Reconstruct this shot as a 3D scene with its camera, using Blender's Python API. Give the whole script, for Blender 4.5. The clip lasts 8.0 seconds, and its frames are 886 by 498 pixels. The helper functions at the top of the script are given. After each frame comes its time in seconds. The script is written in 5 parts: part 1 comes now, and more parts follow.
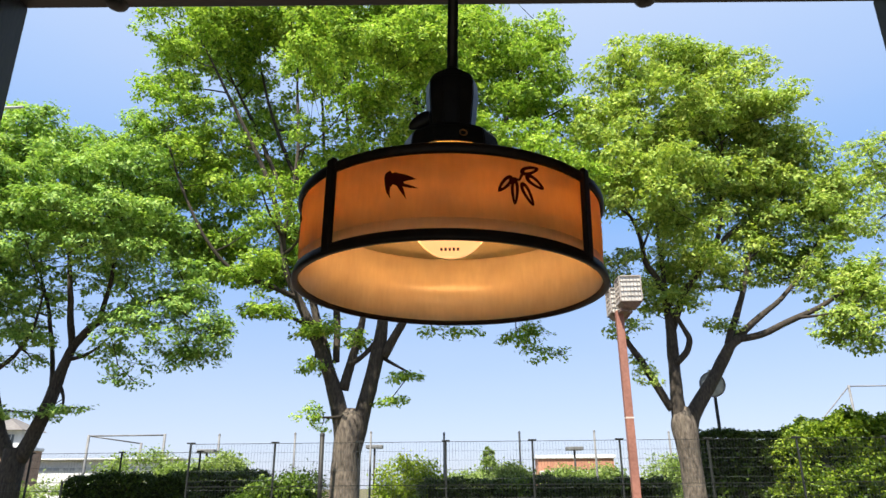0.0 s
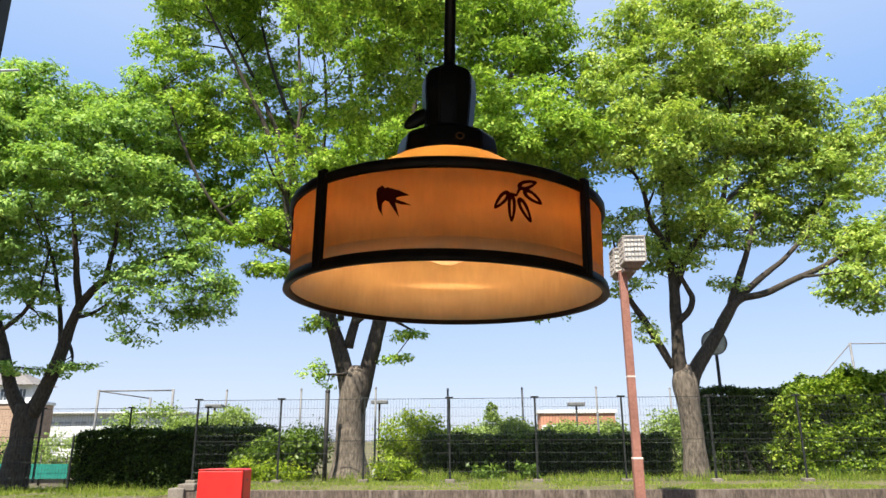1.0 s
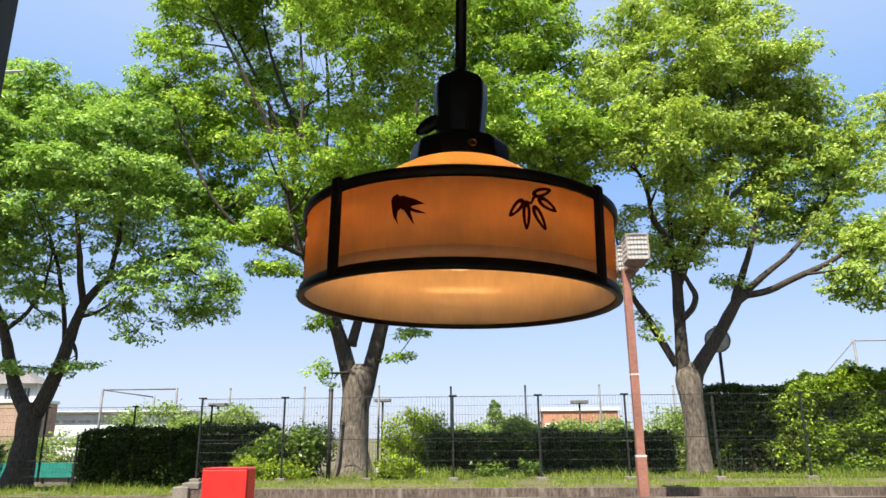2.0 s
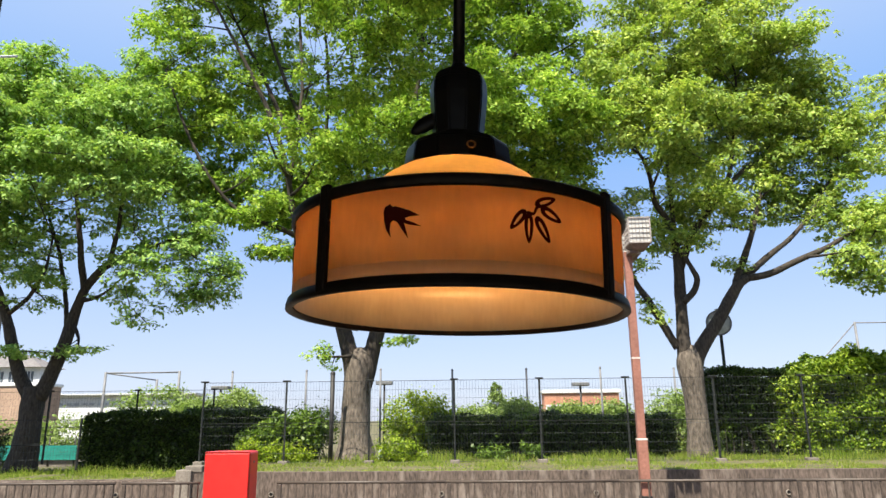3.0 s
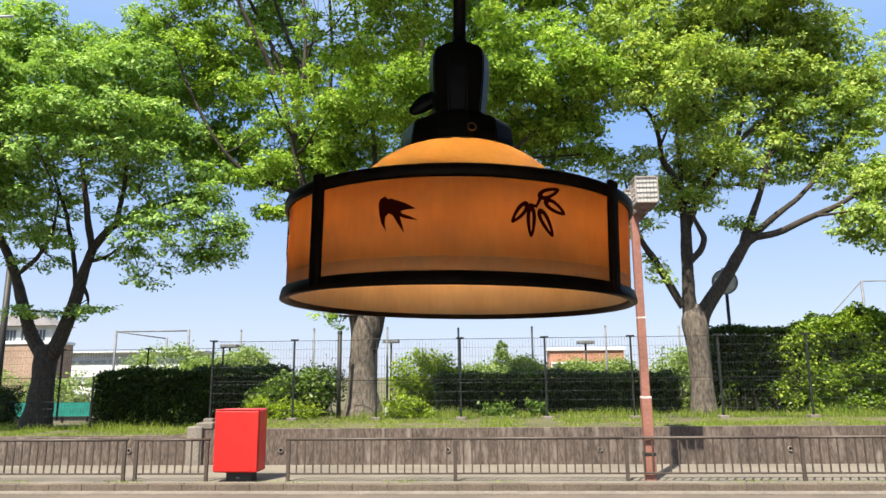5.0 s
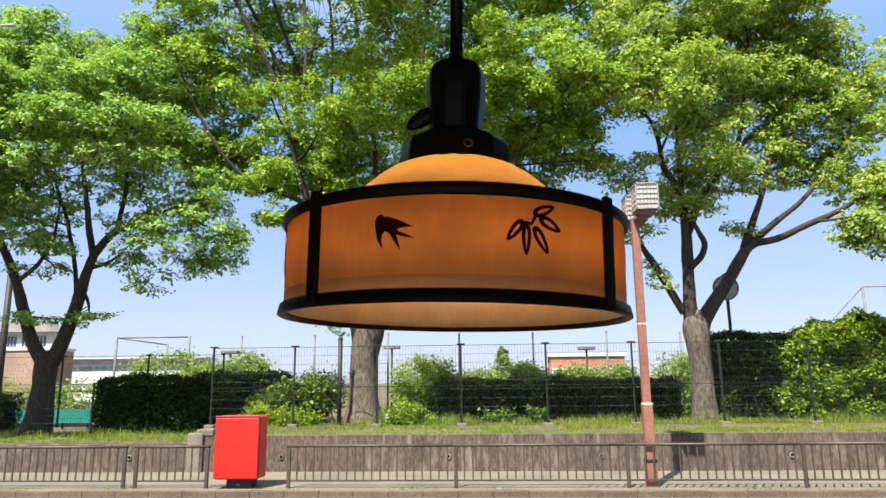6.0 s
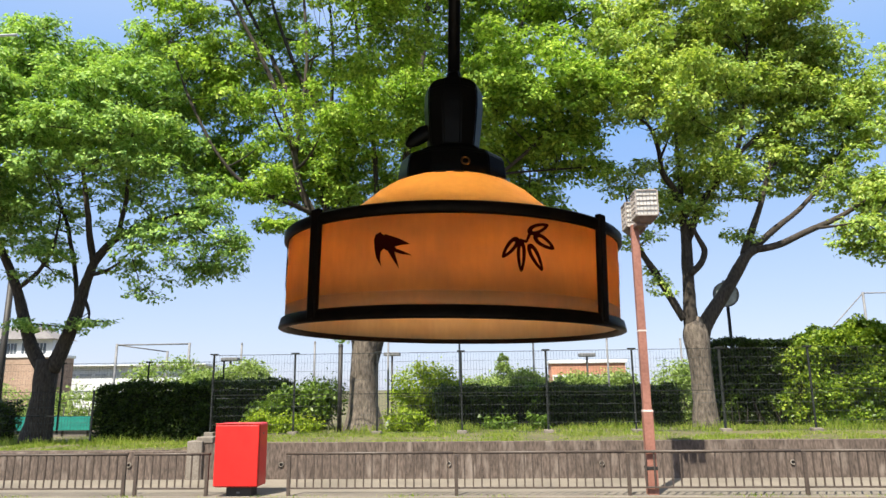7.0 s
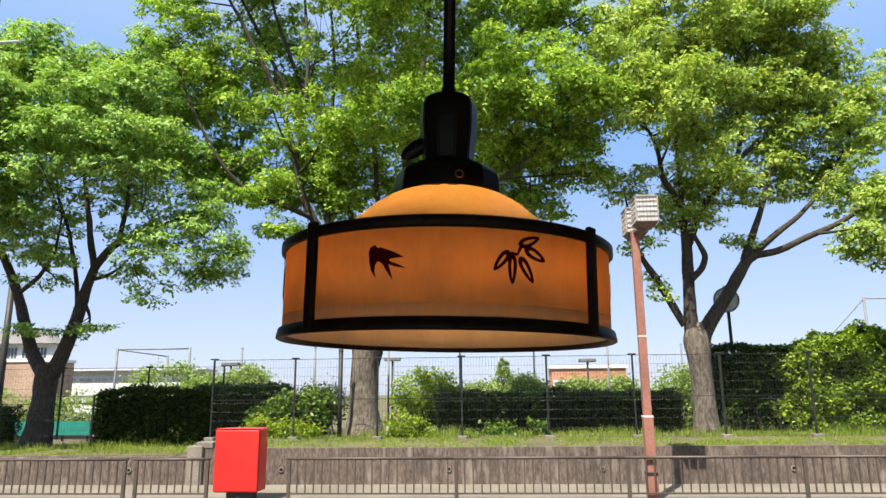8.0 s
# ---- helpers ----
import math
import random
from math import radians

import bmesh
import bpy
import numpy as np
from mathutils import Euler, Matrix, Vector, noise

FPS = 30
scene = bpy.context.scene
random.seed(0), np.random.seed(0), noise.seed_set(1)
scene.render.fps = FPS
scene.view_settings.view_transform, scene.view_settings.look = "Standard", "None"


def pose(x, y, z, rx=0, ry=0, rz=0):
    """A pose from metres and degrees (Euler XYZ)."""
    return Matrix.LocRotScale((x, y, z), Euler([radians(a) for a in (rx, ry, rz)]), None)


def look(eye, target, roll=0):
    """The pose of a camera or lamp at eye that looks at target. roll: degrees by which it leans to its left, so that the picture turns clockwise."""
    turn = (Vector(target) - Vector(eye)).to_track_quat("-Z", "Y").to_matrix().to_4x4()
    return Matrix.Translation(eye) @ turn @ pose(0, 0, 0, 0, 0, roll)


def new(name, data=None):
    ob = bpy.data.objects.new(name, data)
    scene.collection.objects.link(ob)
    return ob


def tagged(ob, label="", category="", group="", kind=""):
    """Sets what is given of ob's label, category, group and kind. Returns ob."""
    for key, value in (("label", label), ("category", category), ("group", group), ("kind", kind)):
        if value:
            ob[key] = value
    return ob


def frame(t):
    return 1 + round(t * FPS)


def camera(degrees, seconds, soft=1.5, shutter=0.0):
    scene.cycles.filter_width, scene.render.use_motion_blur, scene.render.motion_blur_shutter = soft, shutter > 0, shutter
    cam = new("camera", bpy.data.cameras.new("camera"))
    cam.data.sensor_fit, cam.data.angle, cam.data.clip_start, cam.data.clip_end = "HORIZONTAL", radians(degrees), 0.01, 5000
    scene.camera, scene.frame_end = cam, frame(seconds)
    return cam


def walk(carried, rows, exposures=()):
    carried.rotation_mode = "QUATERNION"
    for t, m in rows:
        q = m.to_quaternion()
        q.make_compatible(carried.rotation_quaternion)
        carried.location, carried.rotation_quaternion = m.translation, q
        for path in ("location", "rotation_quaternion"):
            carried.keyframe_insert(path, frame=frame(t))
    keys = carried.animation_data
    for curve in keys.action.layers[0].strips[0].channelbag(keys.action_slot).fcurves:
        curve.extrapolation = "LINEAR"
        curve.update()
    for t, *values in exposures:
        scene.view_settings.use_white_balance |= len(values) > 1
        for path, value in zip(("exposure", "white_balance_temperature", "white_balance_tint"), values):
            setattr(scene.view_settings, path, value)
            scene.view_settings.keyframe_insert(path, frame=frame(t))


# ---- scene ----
from mathutils import geometry

cam = camera(66.13, 8.0, soft=1.5)
PATH = [
    (0, (0.302, 0.007, 1.664), (0.2326, 1.8923, 2.3273), -0.45),
    (0.5, (0.305, 0.015, 1.695), (0.2352, 1.9182, 2.3053), -0.35),
    (1, (0.312, 0.010, 1.728), (0.2283, 1.9329, 2.2705), -0.32),
    (1.5, (0.299, 0.007, 1.737), (0.2108, 1.9327, 2.2695), -0.37),
    (1.7, (0.299, 0.004, 1.736), (0.2098, 1.928, 2.273), -0.40),
    (2.8, (0.304, 0.028, 1.763), (0.2098, 1.956, 2.284), -0.51),
    (3, (0.303, 0.041, 1.777), (0.2076, 1.9786, 2.2644), -0.55),
    (3.5, (0.311, 0.059, 1.798), (0.2028, 2.0170, 2.1911), -0.41),
    (4, (0.308, 0.061, 1.813), (0.1939, 2.0262, 2.1669), -0.50),
    (4.5, (0.303, 0.061, 1.813), (0.1894, 2.0248, 2.1750), -0.56),
    (4.7, (0.306, 0.062, 1.812), (0.1910, 2.025, 2.176), -0.53),
    (5.8, (0.312, 0.058, 1.823), (0.1940, 2.018, 2.206), -0.63),
    (6, (0.314, 0.056, 1.823), (0.1962, 2.0149, 2.2080), -0.60),
    (6.5, (0.323, 0.053, 1.827), (0.2029, 2.0096, 2.2211), -0.61),
    (7, (0.318, 0.038, 1.829), (0.1999, 1.9933, 2.2328), -0.64),
    (7.5, (0.324, 0.031, 1.832), (0.2049, 1.9843, 2.2428), -0.59),
    (8, (0.326, 0.023, 1.833), (0.2061, 1.9753, 2.2509), -0.56),
]
walk(cam, [(t, look(eye, target, roll)) for t, eye, target, roll in PATH])

# ---- daylight ----
SUN_DIR = Vector((-0.43, -0.90, 1.58)).normalized()   # towards the sun, behind the shop
world = bpy.data.worlds.new("sky")
scene.world = world
world.use_nodes = True
wn = world.node_tree.nodes
sky = wn.new("ShaderNodeTexSky")
sky.sky_type, sky.sun_disc = "NISHITA", False
sky.sun_elevation = math.asin(SUN_DIR.z)
sky.sun_rotation = math.atan2(SUN_DIR.x, SUN_DIR.y)
sky.air_density, sky.dust_density, sky.ozone_density, sky.altitude = 1.0, 0.6, 1.5, 50
wn["Background"].inputs[1].default_value = 0.115
# thin high haze: paler towards the horizon, with faint wisps of cloud
wl = world.node_tree.links
way = wn.new("ShaderNodeTexCoord")
axes = wn.new("ShaderNodeSeparateXYZ")
wl.new(way.outputs["Generated"], axes.inputs[0])
veil = wn.new("ShaderNodeValToRGB")
for stop, tone in zip((veil.color_ramp.elements[0], veil.color_ramp.elements[1], veil.color_ramp.elements.new(0.30)), ((0.0, (0.565, 0.625, 0.80, 1)), (0.72, (0.045, 0.28, 0.87, 1)), (0.36, (0.235, 0.44, 0.84, 1)))):
    stop.position, stop.color = tone
wl.new(axes.outputs[2], veil.inputs[0])
wisp = wn.new("ShaderNodeTexNoise")
wisp.inputs["Scale"].default_value, wisp.inputs["Detail"].default_value = 2.2, 5.0
squash = wn.new("ShaderNodeMapping")
squash.inputs["Scale"].default_value = (1.0, 1.0, 3.5)
wl.new(way.outputs["Generated"], squash.inputs[0])
wl.new(squash.outputs[0], wisp.inputs["Vector"])
film = wn.new("ShaderNodeValToRGB")
film.color_ramp.elements[0].position, film.color_ramp.elements[1].position = 0.5, 0.85
film.color_ramp.elements[1].color = (0.18, 0.18, 0.18, 1)
wl.new(wisp.outputs[0], film.inputs[0])
cloud = wn.new("ShaderNodeMix")
cloud.data_type = "RGBA"
cloud.inputs[7].default_value = (0.60, 0.64, 0.80, 1)
wl.new(film.outputs[0], cloud.inputs[0])
wl.new(veil.outputs[0], cloud.inputs[6])
gain = wn.new("ShaderNodeMix")
gain.data_type, gain.blend_type = "RGBA", "MULTIPLY"
gain.inputs[0].default_value = 1.0
gain.inputs[7].default_value = (4.4, 4.4, 4.4, 1)
wl.new(cloud.outputs[2], gain.inputs[6])
haze = wn.new("ShaderNodeMix")
haze.data_type = "RGBA"
haze.inputs[0].default_value = 0.85
wl.new(sky.outputs[0], haze.inputs[6])
wl.new(gain.outputs[2], haze.inputs[7])
wl.new(haze.outputs[2], wn["Background"].inputs[0])
sun = new("sun", bpy.data.lights.new("sun", "SUN"))
sun.data.energy, sun.data.angle, sun.data.color = 5.0, radians(0.53), (1.0, 0.93, 0.80)
sun.matrix_world = look(SUN_DIR * 60, (0, 0, 0))
scene.view_settings.exposure = 1.2


# ---- materials ----
def material(name):
    m = bpy.data.materials.new(name)
    m.use_nodes = True
    t = m.node_tree
    return m, t, t.nodes["Principled BSDF"]


def tex(t, scale, detail=4.0, stretch=None, coord="Position"):
    """Noise at real-world size; returns its factor."""
    if coord == "Position":
        src = t.nodes.new("ShaderNodeNewGeometry").outputs["Position"]
    else:
        src = t.nodes.new("ShaderNodeTexCoord").outputs["Object"]
    if stretch:
        mp = t.nodes.new("ShaderNodeMapping")
        mp.inputs["Scale"].default_value = stretch
        t.links.new(src, mp.inputs[0])
        src = mp.outputs[0]
    n = t.nodes.new("ShaderNodeTexNoise")
    n.inputs["Scale"].default_value, n.inputs["Detail"].default_value = scale, detail
    t.links.new(src, n.inputs["Vector"])
    return n.outputs[0]


def ramp(t, fac, *stops):
    r = t.nodes.new("ShaderNodeValToRGB")
    e = r.color_ramp.elements
    while len(e) < len(stops):
        e.new(0.5)
    for el, (p, c) in zip(e, stops):
        el.position, el.color = p, (*c, 1)
    t.links.new(fac, r.inputs[0])
    return r.outputs[0]


def mixed(t, kind, fac, a, b):
    m = t.nodes.new("ShaderNodeMix")
    m.data_type, m.blend_type = "RGBA", kind
    if isinstance(fac, float):
        m.inputs[0].default_value = fac
    else:
        t.links.new(fac, m.inputs[0])
    for sock, v in ((m.inputs[6], a), (m.inputs[7], b)):
        if isinstance(v, tuple):
            sock.default_value = (*v, 1)
        else:
            t.links.new(v, sock)
    return m.outputs[2]


def surface(name, dark, light, fine=40.0, coarse=3.0, rough=0.8, bump=0.3, depth=0.004, metal=0.0, stretch=None, stain=None, random_tone=0.0):
    m, t, p = material(name)
    c = ramp(t, tex(t, fine, 5, stretch), (0.3, dark), (0.7, light))
    blot = ramp(t, tex(t, coarse, 3, stretch), (0.35, (0.68, 0.68, 0.68)), (0.65, (1.0, 1.0, 1.0)))
    c = mixed(t, "MULTIPLY", 0.8, c, blot)
    if stain:
        mask = ramp(t, tex(t, coarse * 2.3, 6, stretch), (0.55, (0, 0, 0)), (0.72, (1, 1, 1)))
        c = mixed(t, "MIX", mask, c, stain)
    if random_tone:
        o = t.nodes.new("ShaderNodeObjectInfo")
        v = 1 - random_tone
        c = mixed(t, "MULTIPLY", 1.0, c, ramp(t, o.outputs["Random"], (0.0, (v, v, v)), (1.0, (1, 1, 1))))
    t.links.new(c, p.inputs["Base Color"])
    p.inputs["Roughness"].default_value, p.inputs["Metallic"].default_value = rough, metal
    if bump:
        b = t.nodes.new("ShaderNodeBump")
        b.inputs["Strength"].default_value, b.inputs["Distance"].default_value = bump, depth
        t.links.new(tex(t, fine * 1.7, 4, stretch), b.inputs["Height"])
        t.links.new(b.outputs[0], p.inputs["Normal"])
    return m


def leaf_material(name, dark, mid, light, through_tone, gloss=0.6, patch=0.5):
    """Leaves: each one of its own tone, paler patches, light shining through."""
    m, t, p = material(name)
    g = t.nodes.new("ShaderNodeNewGeometry")
    c = ramp(t, g.outputs["Random Per Island"], (0.0, dark), (0.5, mid), (1.0, light))
    c = mixed(t, "MULTIPLY", 0.6, c, ramp(t, tex(t, patch, 2), (0.35, (0.62, 0.72, 0.55)), (0.65, (1.0, 1.0, 1.0))))
    t.links.new(c, p.inputs["Base Color"])
    p.inputs["Roughness"].default_value = gloss
    p.inputs["Specular IOR Level"].default_value = 0.22
    tr = t.nodes.new("ShaderNodeBsdfTranslucent")
    t.links.new(mixed(t, "MULTIPLY", 1.0, c, through_tone), tr.inputs[0])
    mx = t.nodes.new("ShaderNodeMixShader")
    mx.inputs[0].default_value = 0.42
    t.links.new(p.outputs[0], mx.inputs[1])
    t.links.new(tr.outputs[0], mx.inputs[2])
    t.links.new(mx.outputs[0], t.nodes["Material Output"].inputs[0])
    return m


ASPHALT = surface("asphalt", (0.10, 0.078, 0.06), (0.165, 0.13, 0.102), 60, 0.7, 0.9, 0.5)
PAVING = surface("pavement", (0.155, 0.133, 0.105), (0.215, 0.188, 0.152), 35, 0.9, 0.9, 0.3)
KERB = surface("kerb_stone", (0.10, 0.076, 0.056), (0.175, 0.135, 0.10), 30, 2.0, 0.9, 0.5, random_tone=0.15)
LINE_PAINT = surface("line_paint", (0.19, 0.168, 0.14), (0.30, 0.275, 0.24), 25, 5, 0.8, 0.2)
CONCRETE = surface("old_concrete", (0.055, 0.041, 0.033), (0.175, 0.132, 0.106), 16, 1.3, 0.95, 0.9, 0.012, stretch=(1.7, 1.7, 0.5), stain=(0.22, 0.18, 0.15), random_tone=0.12)
CONCRETE_CAP = surface("footing_concrete", (0.15, 0.128, 0.105), (0.24, 0.21, 0.175), 25, 3, 0.95, 0.4)
SOIL = surface("soil", (0.06, 0.07, 0.02), (0.16, 0.13, 0.07), 12, 0.6, 1.0, 0.6, 0.02)
GRASS = leaf_material("grass", (0.12, 0.20, 0.02), (0.25, 0.34, 0.04), (0.42, 0.42, 0.12), (0.9, 1.0, 0.5), 0.6, 0.8)
RAIL_PAINT = surface("brown_rail_paint", (0.05, 0.036, 0.027), (0.095, 0.072, 0.056), 30, 4, 0.55, 0.15, 0.002)
POLE_PAINT = surface("rust_red_paint", (0.235, 0.095, 0.065), (0.32, 0.145, 0.105), 22, 2, 0.6, 0.15, 0.002)
POLE_BAND = surface("pale_band", (0.6, 0.5, 0.44), (0.7, 0.6, 0.55), 30, 5, 0.6, 0.0)
LANTERN_FRAME = surface("lantern_frame_paint", (0.10, 0.06, 0.045), (0.17, 0.11, 0.085), 30, 4, 0.5, 0.1)
LATTICE = surface("pale_lattice_paint", (0.30, 0.26, 0.235), (0.38, 0.34, 0.31), 30, 5, 0.5, 0.0)
LANTERN_PANEL = surface("milky_panel", (0.50, 0.49, 0.46), (0.60, 0.59, 0.56), 30, 6, 0.35, 0.0)
RED = surface("red_enamel", (0.58, 0.016, 0.012), (0.66, 0.022, 0.016), 8, 1.5, 0.38, 0.04, 0.002)
RED_TRIM = surface("dark_red_seam", (0.16, 0.008, 0.006), (0.22, 0.012, 0.01), 20, 4, 0.5, 0.0)
BLACK_IRON = surface("black_iron", (0.012, 0.011, 0.010), (0.03, 0.027, 0.024), 40, 5, 0.6, 0.1)
FENCE_GREEN = surface("dark_green_fence_paint", (0.005, 0.007, 0.006), (0.014, 0.017, 0.015), 40, 5, 0.85, 0.1)
WIRE = surface("fence_wire", (0.025, 0.032, 0.034), (0.05, 0.058, 0.06), 40, 5, 0.6, 0.0)
GALV = surface("galvanised_steel", (0.13, 0.135, 0.145), (0.20, 0.205, 0.215), 30, 3, 0.6, 0.05)
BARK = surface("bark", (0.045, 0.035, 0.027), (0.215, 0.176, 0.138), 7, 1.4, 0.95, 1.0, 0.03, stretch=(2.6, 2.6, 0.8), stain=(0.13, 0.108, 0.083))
# darker copy of the bark, with the crown's shade put into its colour
SHADED_BARK = surface("shaded_bark", (0.018, 0.014, 0.0105), (0.075, 0.06, 0.046), 9, 1.6, 0.95, 0.9, 0.02, stretch=(2.6, 2.6, 0.8), stain=(0.04, 0.033, 0.025))
TWIG = surface("twig_bark", (0.018, 0.014, 0.010), (0.045, 0.036, 0.027), 12, 1.5, 0.95, 0.4)
LEAF_C = leaf_material("zelkova_leaf", (0.13, 0.24, 0.04), (0.32, 0.49, 0.065), (0.55, 0.66, 0.11), (0.95, 1.0, 0.7))
LEAF_R = leaf_material("pale_zelkova_leaf", (0.16, 0.27, 0.06), (0.36, 0.49, 0.11), (0.60, 0.67, 0.19), (1.0, 1.0, 0.5))
LEAF_L = leaf_material("fresh_zelkova_leaf", (0.135, 0.26, 0.07), (0.30, 0.48, 0.12), (0.52, 0.67, 0.21), (1.0, 1.0, 0.5))
LEAF_HEDGE = leaf_material("hedge_leaf", (0.022, 0.036, 0.011), (0.05, 0.078, 0.02), (0.13, 0.18, 0.045), (0.8, 1.0, 0.4), 0.35)
LEAF_IVY = leaf_material("ivy_leaf", (0.06, 0.115, 0.017), (0.21, 0.31, 0.035), (0.46, 0.54, 0.07), (0.9, 1.0, 0.4), 0.35)
LEAF_SHRUB = leaf_material("shrub_leaf", (0.06, 0.11, 0.02), (0.13, 0.21, 0.035), (0.24, 0.33, 0.06), (0.9, 1.0, 0.4), 0.35)
LEAF_LIME = leaf_material("lime_shrub_leaf", (0.15, 0.23, 0.015), (0.32, 0.43, 0.03), (0.5, 0.56, 0.06), (0.9, 1.0, 0.4), 0.4)
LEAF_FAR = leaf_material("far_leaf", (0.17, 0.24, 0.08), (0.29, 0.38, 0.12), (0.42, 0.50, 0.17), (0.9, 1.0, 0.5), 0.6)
HEDGE_CORE = surface("hedge_core_filler", (0.014, 0.018, 0.008), (0.034, 0.042, 0.018), 30, 4, 1.0, 0.6, 0.02)
DARK_WOOD = surface("dark_stained_wood", (0.010, 0.008, 0.008), (0.028, 0.022, 0.021), 18, 2, 0.5, 0.2, 0.002, stretch=(1, 6, 1))
# unseen room surfaces, lightened to bounce more light onto the lamp
ROOM_WALL = surface("pale_plaster", (0.50, 0.43, 0.34), (0.60, 0.53, 0.43), 30, 1, 0.9, 0.2)
ROOM_FLOOR = surface("shop_floor", (0.24, 0.20, 0.155), (0.34, 0.29, 0.23), 20, 1, 0.6, 0.1)
BAKELITE = surface("black_plastic", (0.006, 0.006, 0.007), (0.011, 0.011, 0.012), 60, 6, 0.32, 0.03, 0.001)
LACQUER = surface("black_lacquered_wood", (0.008, 0.0055, 0.004), (0.018, 0.012, 0.009), 60, 12, 0.45, 0.12, 0.001)
BRASS = surface("dull_brass", (0.35, 0.2, 0.09), (0.5, 0.3, 0.14), 50, 9, 0.4, 0.0, metal=0.9)
WHITE_WALL = surface("white_cladding", (0.62, 0.64, 0.66), (0.76, 0.77, 0.78), 3, 0.4, 0.8, 0.0)
TAN_WALL = surface("tan_tile_wall", (0.30, 0.20, 0.145), (0.42, 0.30, 0.22), 6, 0.6, 0.9, 0.0)
BRICK_WALL = surface("red_brick_far", (0.42, 0.19, 0.12), (0.52, 0.26, 0.17), 5, 0.5, 0.9, 0.0)
SLATE = surface("grey_roof", (0.14, 0.13, 0.13), (0.20, 0.19, 0.19), 5, 0.5, 0.9, 0.0)
PALE_GLASS = surface("pale_louvre_glass", (0.40, 0.43, 0.47), (0.52, 0.55, 0.59), 2, 0.3, 0.3, 0.0)
DARK_GLASS = surface("far_window_glass", (0.05, 0.06, 0.07), (0.10, 0.12, 0.14), 2, 0.3, 0.1, 0.0)
TEAL = surface("teal_sheet", (0.0, 0.17, 0.135), (0.008, 0.24, 0.19), 4, 0.9, 0.7, 0.2)
MIRROR_BACK = surface("grey_mirror_back", (0.24, 0.26, 0.25), (0.38, 0.40, 0.38), 10, 3, 0.5, 0.1)


INK = surface("dark_red_ink", (0.04, 0.004, 0.003), (0.06, 0.007, 0.004), 60, 9, 0.95, 0.0)
for m, sheen in ((BAKELITE, 0.16), (LACQUER, 0.13), (INK, 0.05)):
    m.node_tree.nodes["Principled BSDF"].inputs["Specular IOR Level"].default_value = sheen


def shade_material(name, tone, thin, gloss, sheen=0.2):
    """Amber sheet: light comes through it, and it has a slight sheen."""
    m, t, p = material(name)
    grain = ramp(t, tex(t, 26, 5), (0.3, (0.88, 0.86, 0.84)), (0.7, (1, 1, 1)))
    grain = mixed(t, "MULTIPLY", 0.7, grain, ramp(t, tex(t, 170, 3, (1, 1, 0.25)), (0.3, (0.9, 0.9, 0.9)), (0.7, (1, 1, 1))))
    c = mixed(t, "MULTIPLY", 1.0, grain, tone)
    t.links.new(c, p.inputs["Base Color"])
    p.inputs["Roughness"].default_value = gloss
    p.inputs["Specular IOR Level"].default_value = sheen
    tr = t.nodes.new("ShaderNodeBsdfTranslucent")
    t.links.new(c, tr.inputs[0])
    mx = t.nodes.new("ShaderNodeMixShader")
    mx.inputs[0].default_value = thin
    t.links.new(p.outputs[0], mx.inputs[1])
    t.links.new(tr.outputs[0], mx.inputs[2])
    t.links.new(mx.outputs[0], t.nodes["Material Output"].inputs[0])
    return m


AMBER = shade_material("amber_shade", (1.0, 0.75, 0.43), 0.82, 0.6)
AMBER_DOME = shade_material("amber_dome", (0.92, 0.82, 0.52), 0.52, 0.4)
AMBER_EDGE = shade_material("amber_edge", (1.0, 0.76, 0.46), 0.66, 0.5)
AMBER_PALE = shade_material("amber_shade_edge", (0.98, 0.91, 0.76), 0.6, 0.12, 0.9)
BULB, bt, bp = material("lit_bulb_glass")
bp.inputs["Base Color"].default_value = (0.85, 0.8, 0.7, 1)
bp.inputs["Roughness"].default_value = 0.25
bp.inputs["Emission Color"].default_value = (1.0, 0.48, 0.17, 1)
# dimmed at the visible tip; hidden upper half boosted to light the drum
bc = bt.nodes.new("ShaderNodeTexCoord")
bz = bt.nodes.new("ShaderNodeSeparateXYZ")
bt.links.new(bc.outputs["Object"], bz.inputs[0])
br = bt.nodes.new("ShaderNodeMapRange")
for k, v in ((1, 0.062), (2, 0.082), (3, 0.55), (4, 8.2)):
    br.inputs[k].default_value = v
bt.links.new(bz.outputs[2], br.inputs[0])
bt.links.new(br.outputs[0], bp.inputs["Emission Strength"])


# ---- mesh helpers ----
def part(name, bm, material, parent=None, label=""):
    """Links a bmesh (or a mesh) as one object, under a thing or a part."""
    if isinstance(bm, bmesh.types.BMesh):
        me = bpy.data.meshes.new(name)
        bm.to_mesh(me)
        bm.free()
    else:
        me = bm
    if material:
        me.materials.clear()
        me.materials.append(material)
    ob = new(name, me)
    if parent:
        ob.parent = parent
    if label:
        ob["label"] = label
    return ob


def thing(name, label, category, group="", kind="", at=(0, 0, 0)):
    e = new(name)
    e.empty_display_size = 0.1
    e.location = at
    return tagged(e, label, category, group, kind)


def box(bm, x0, x1, y0, y1, z0, z1, bevel=0.0, m=None):
    r = bmesh.ops.create_cube(bm, size=1.0)
    vs = r["verts"]
    for v in vs:
        v.co = Vector((x0 if v.co.x < 0 else x1, y0 if v.co.y < 0 else y1, z0 if v.co.z < 0 else z1))
    if m:
        bmesh.ops.transform(bm, matrix=m, verts=vs)
    if bevel:
        es = list({e for v in vs for e in v.link_edges})
        bmesh.ops.bevel(bm, geom=es, offset=bevel, segments=2, affect="EDGES", profile=0.5)
    return bm


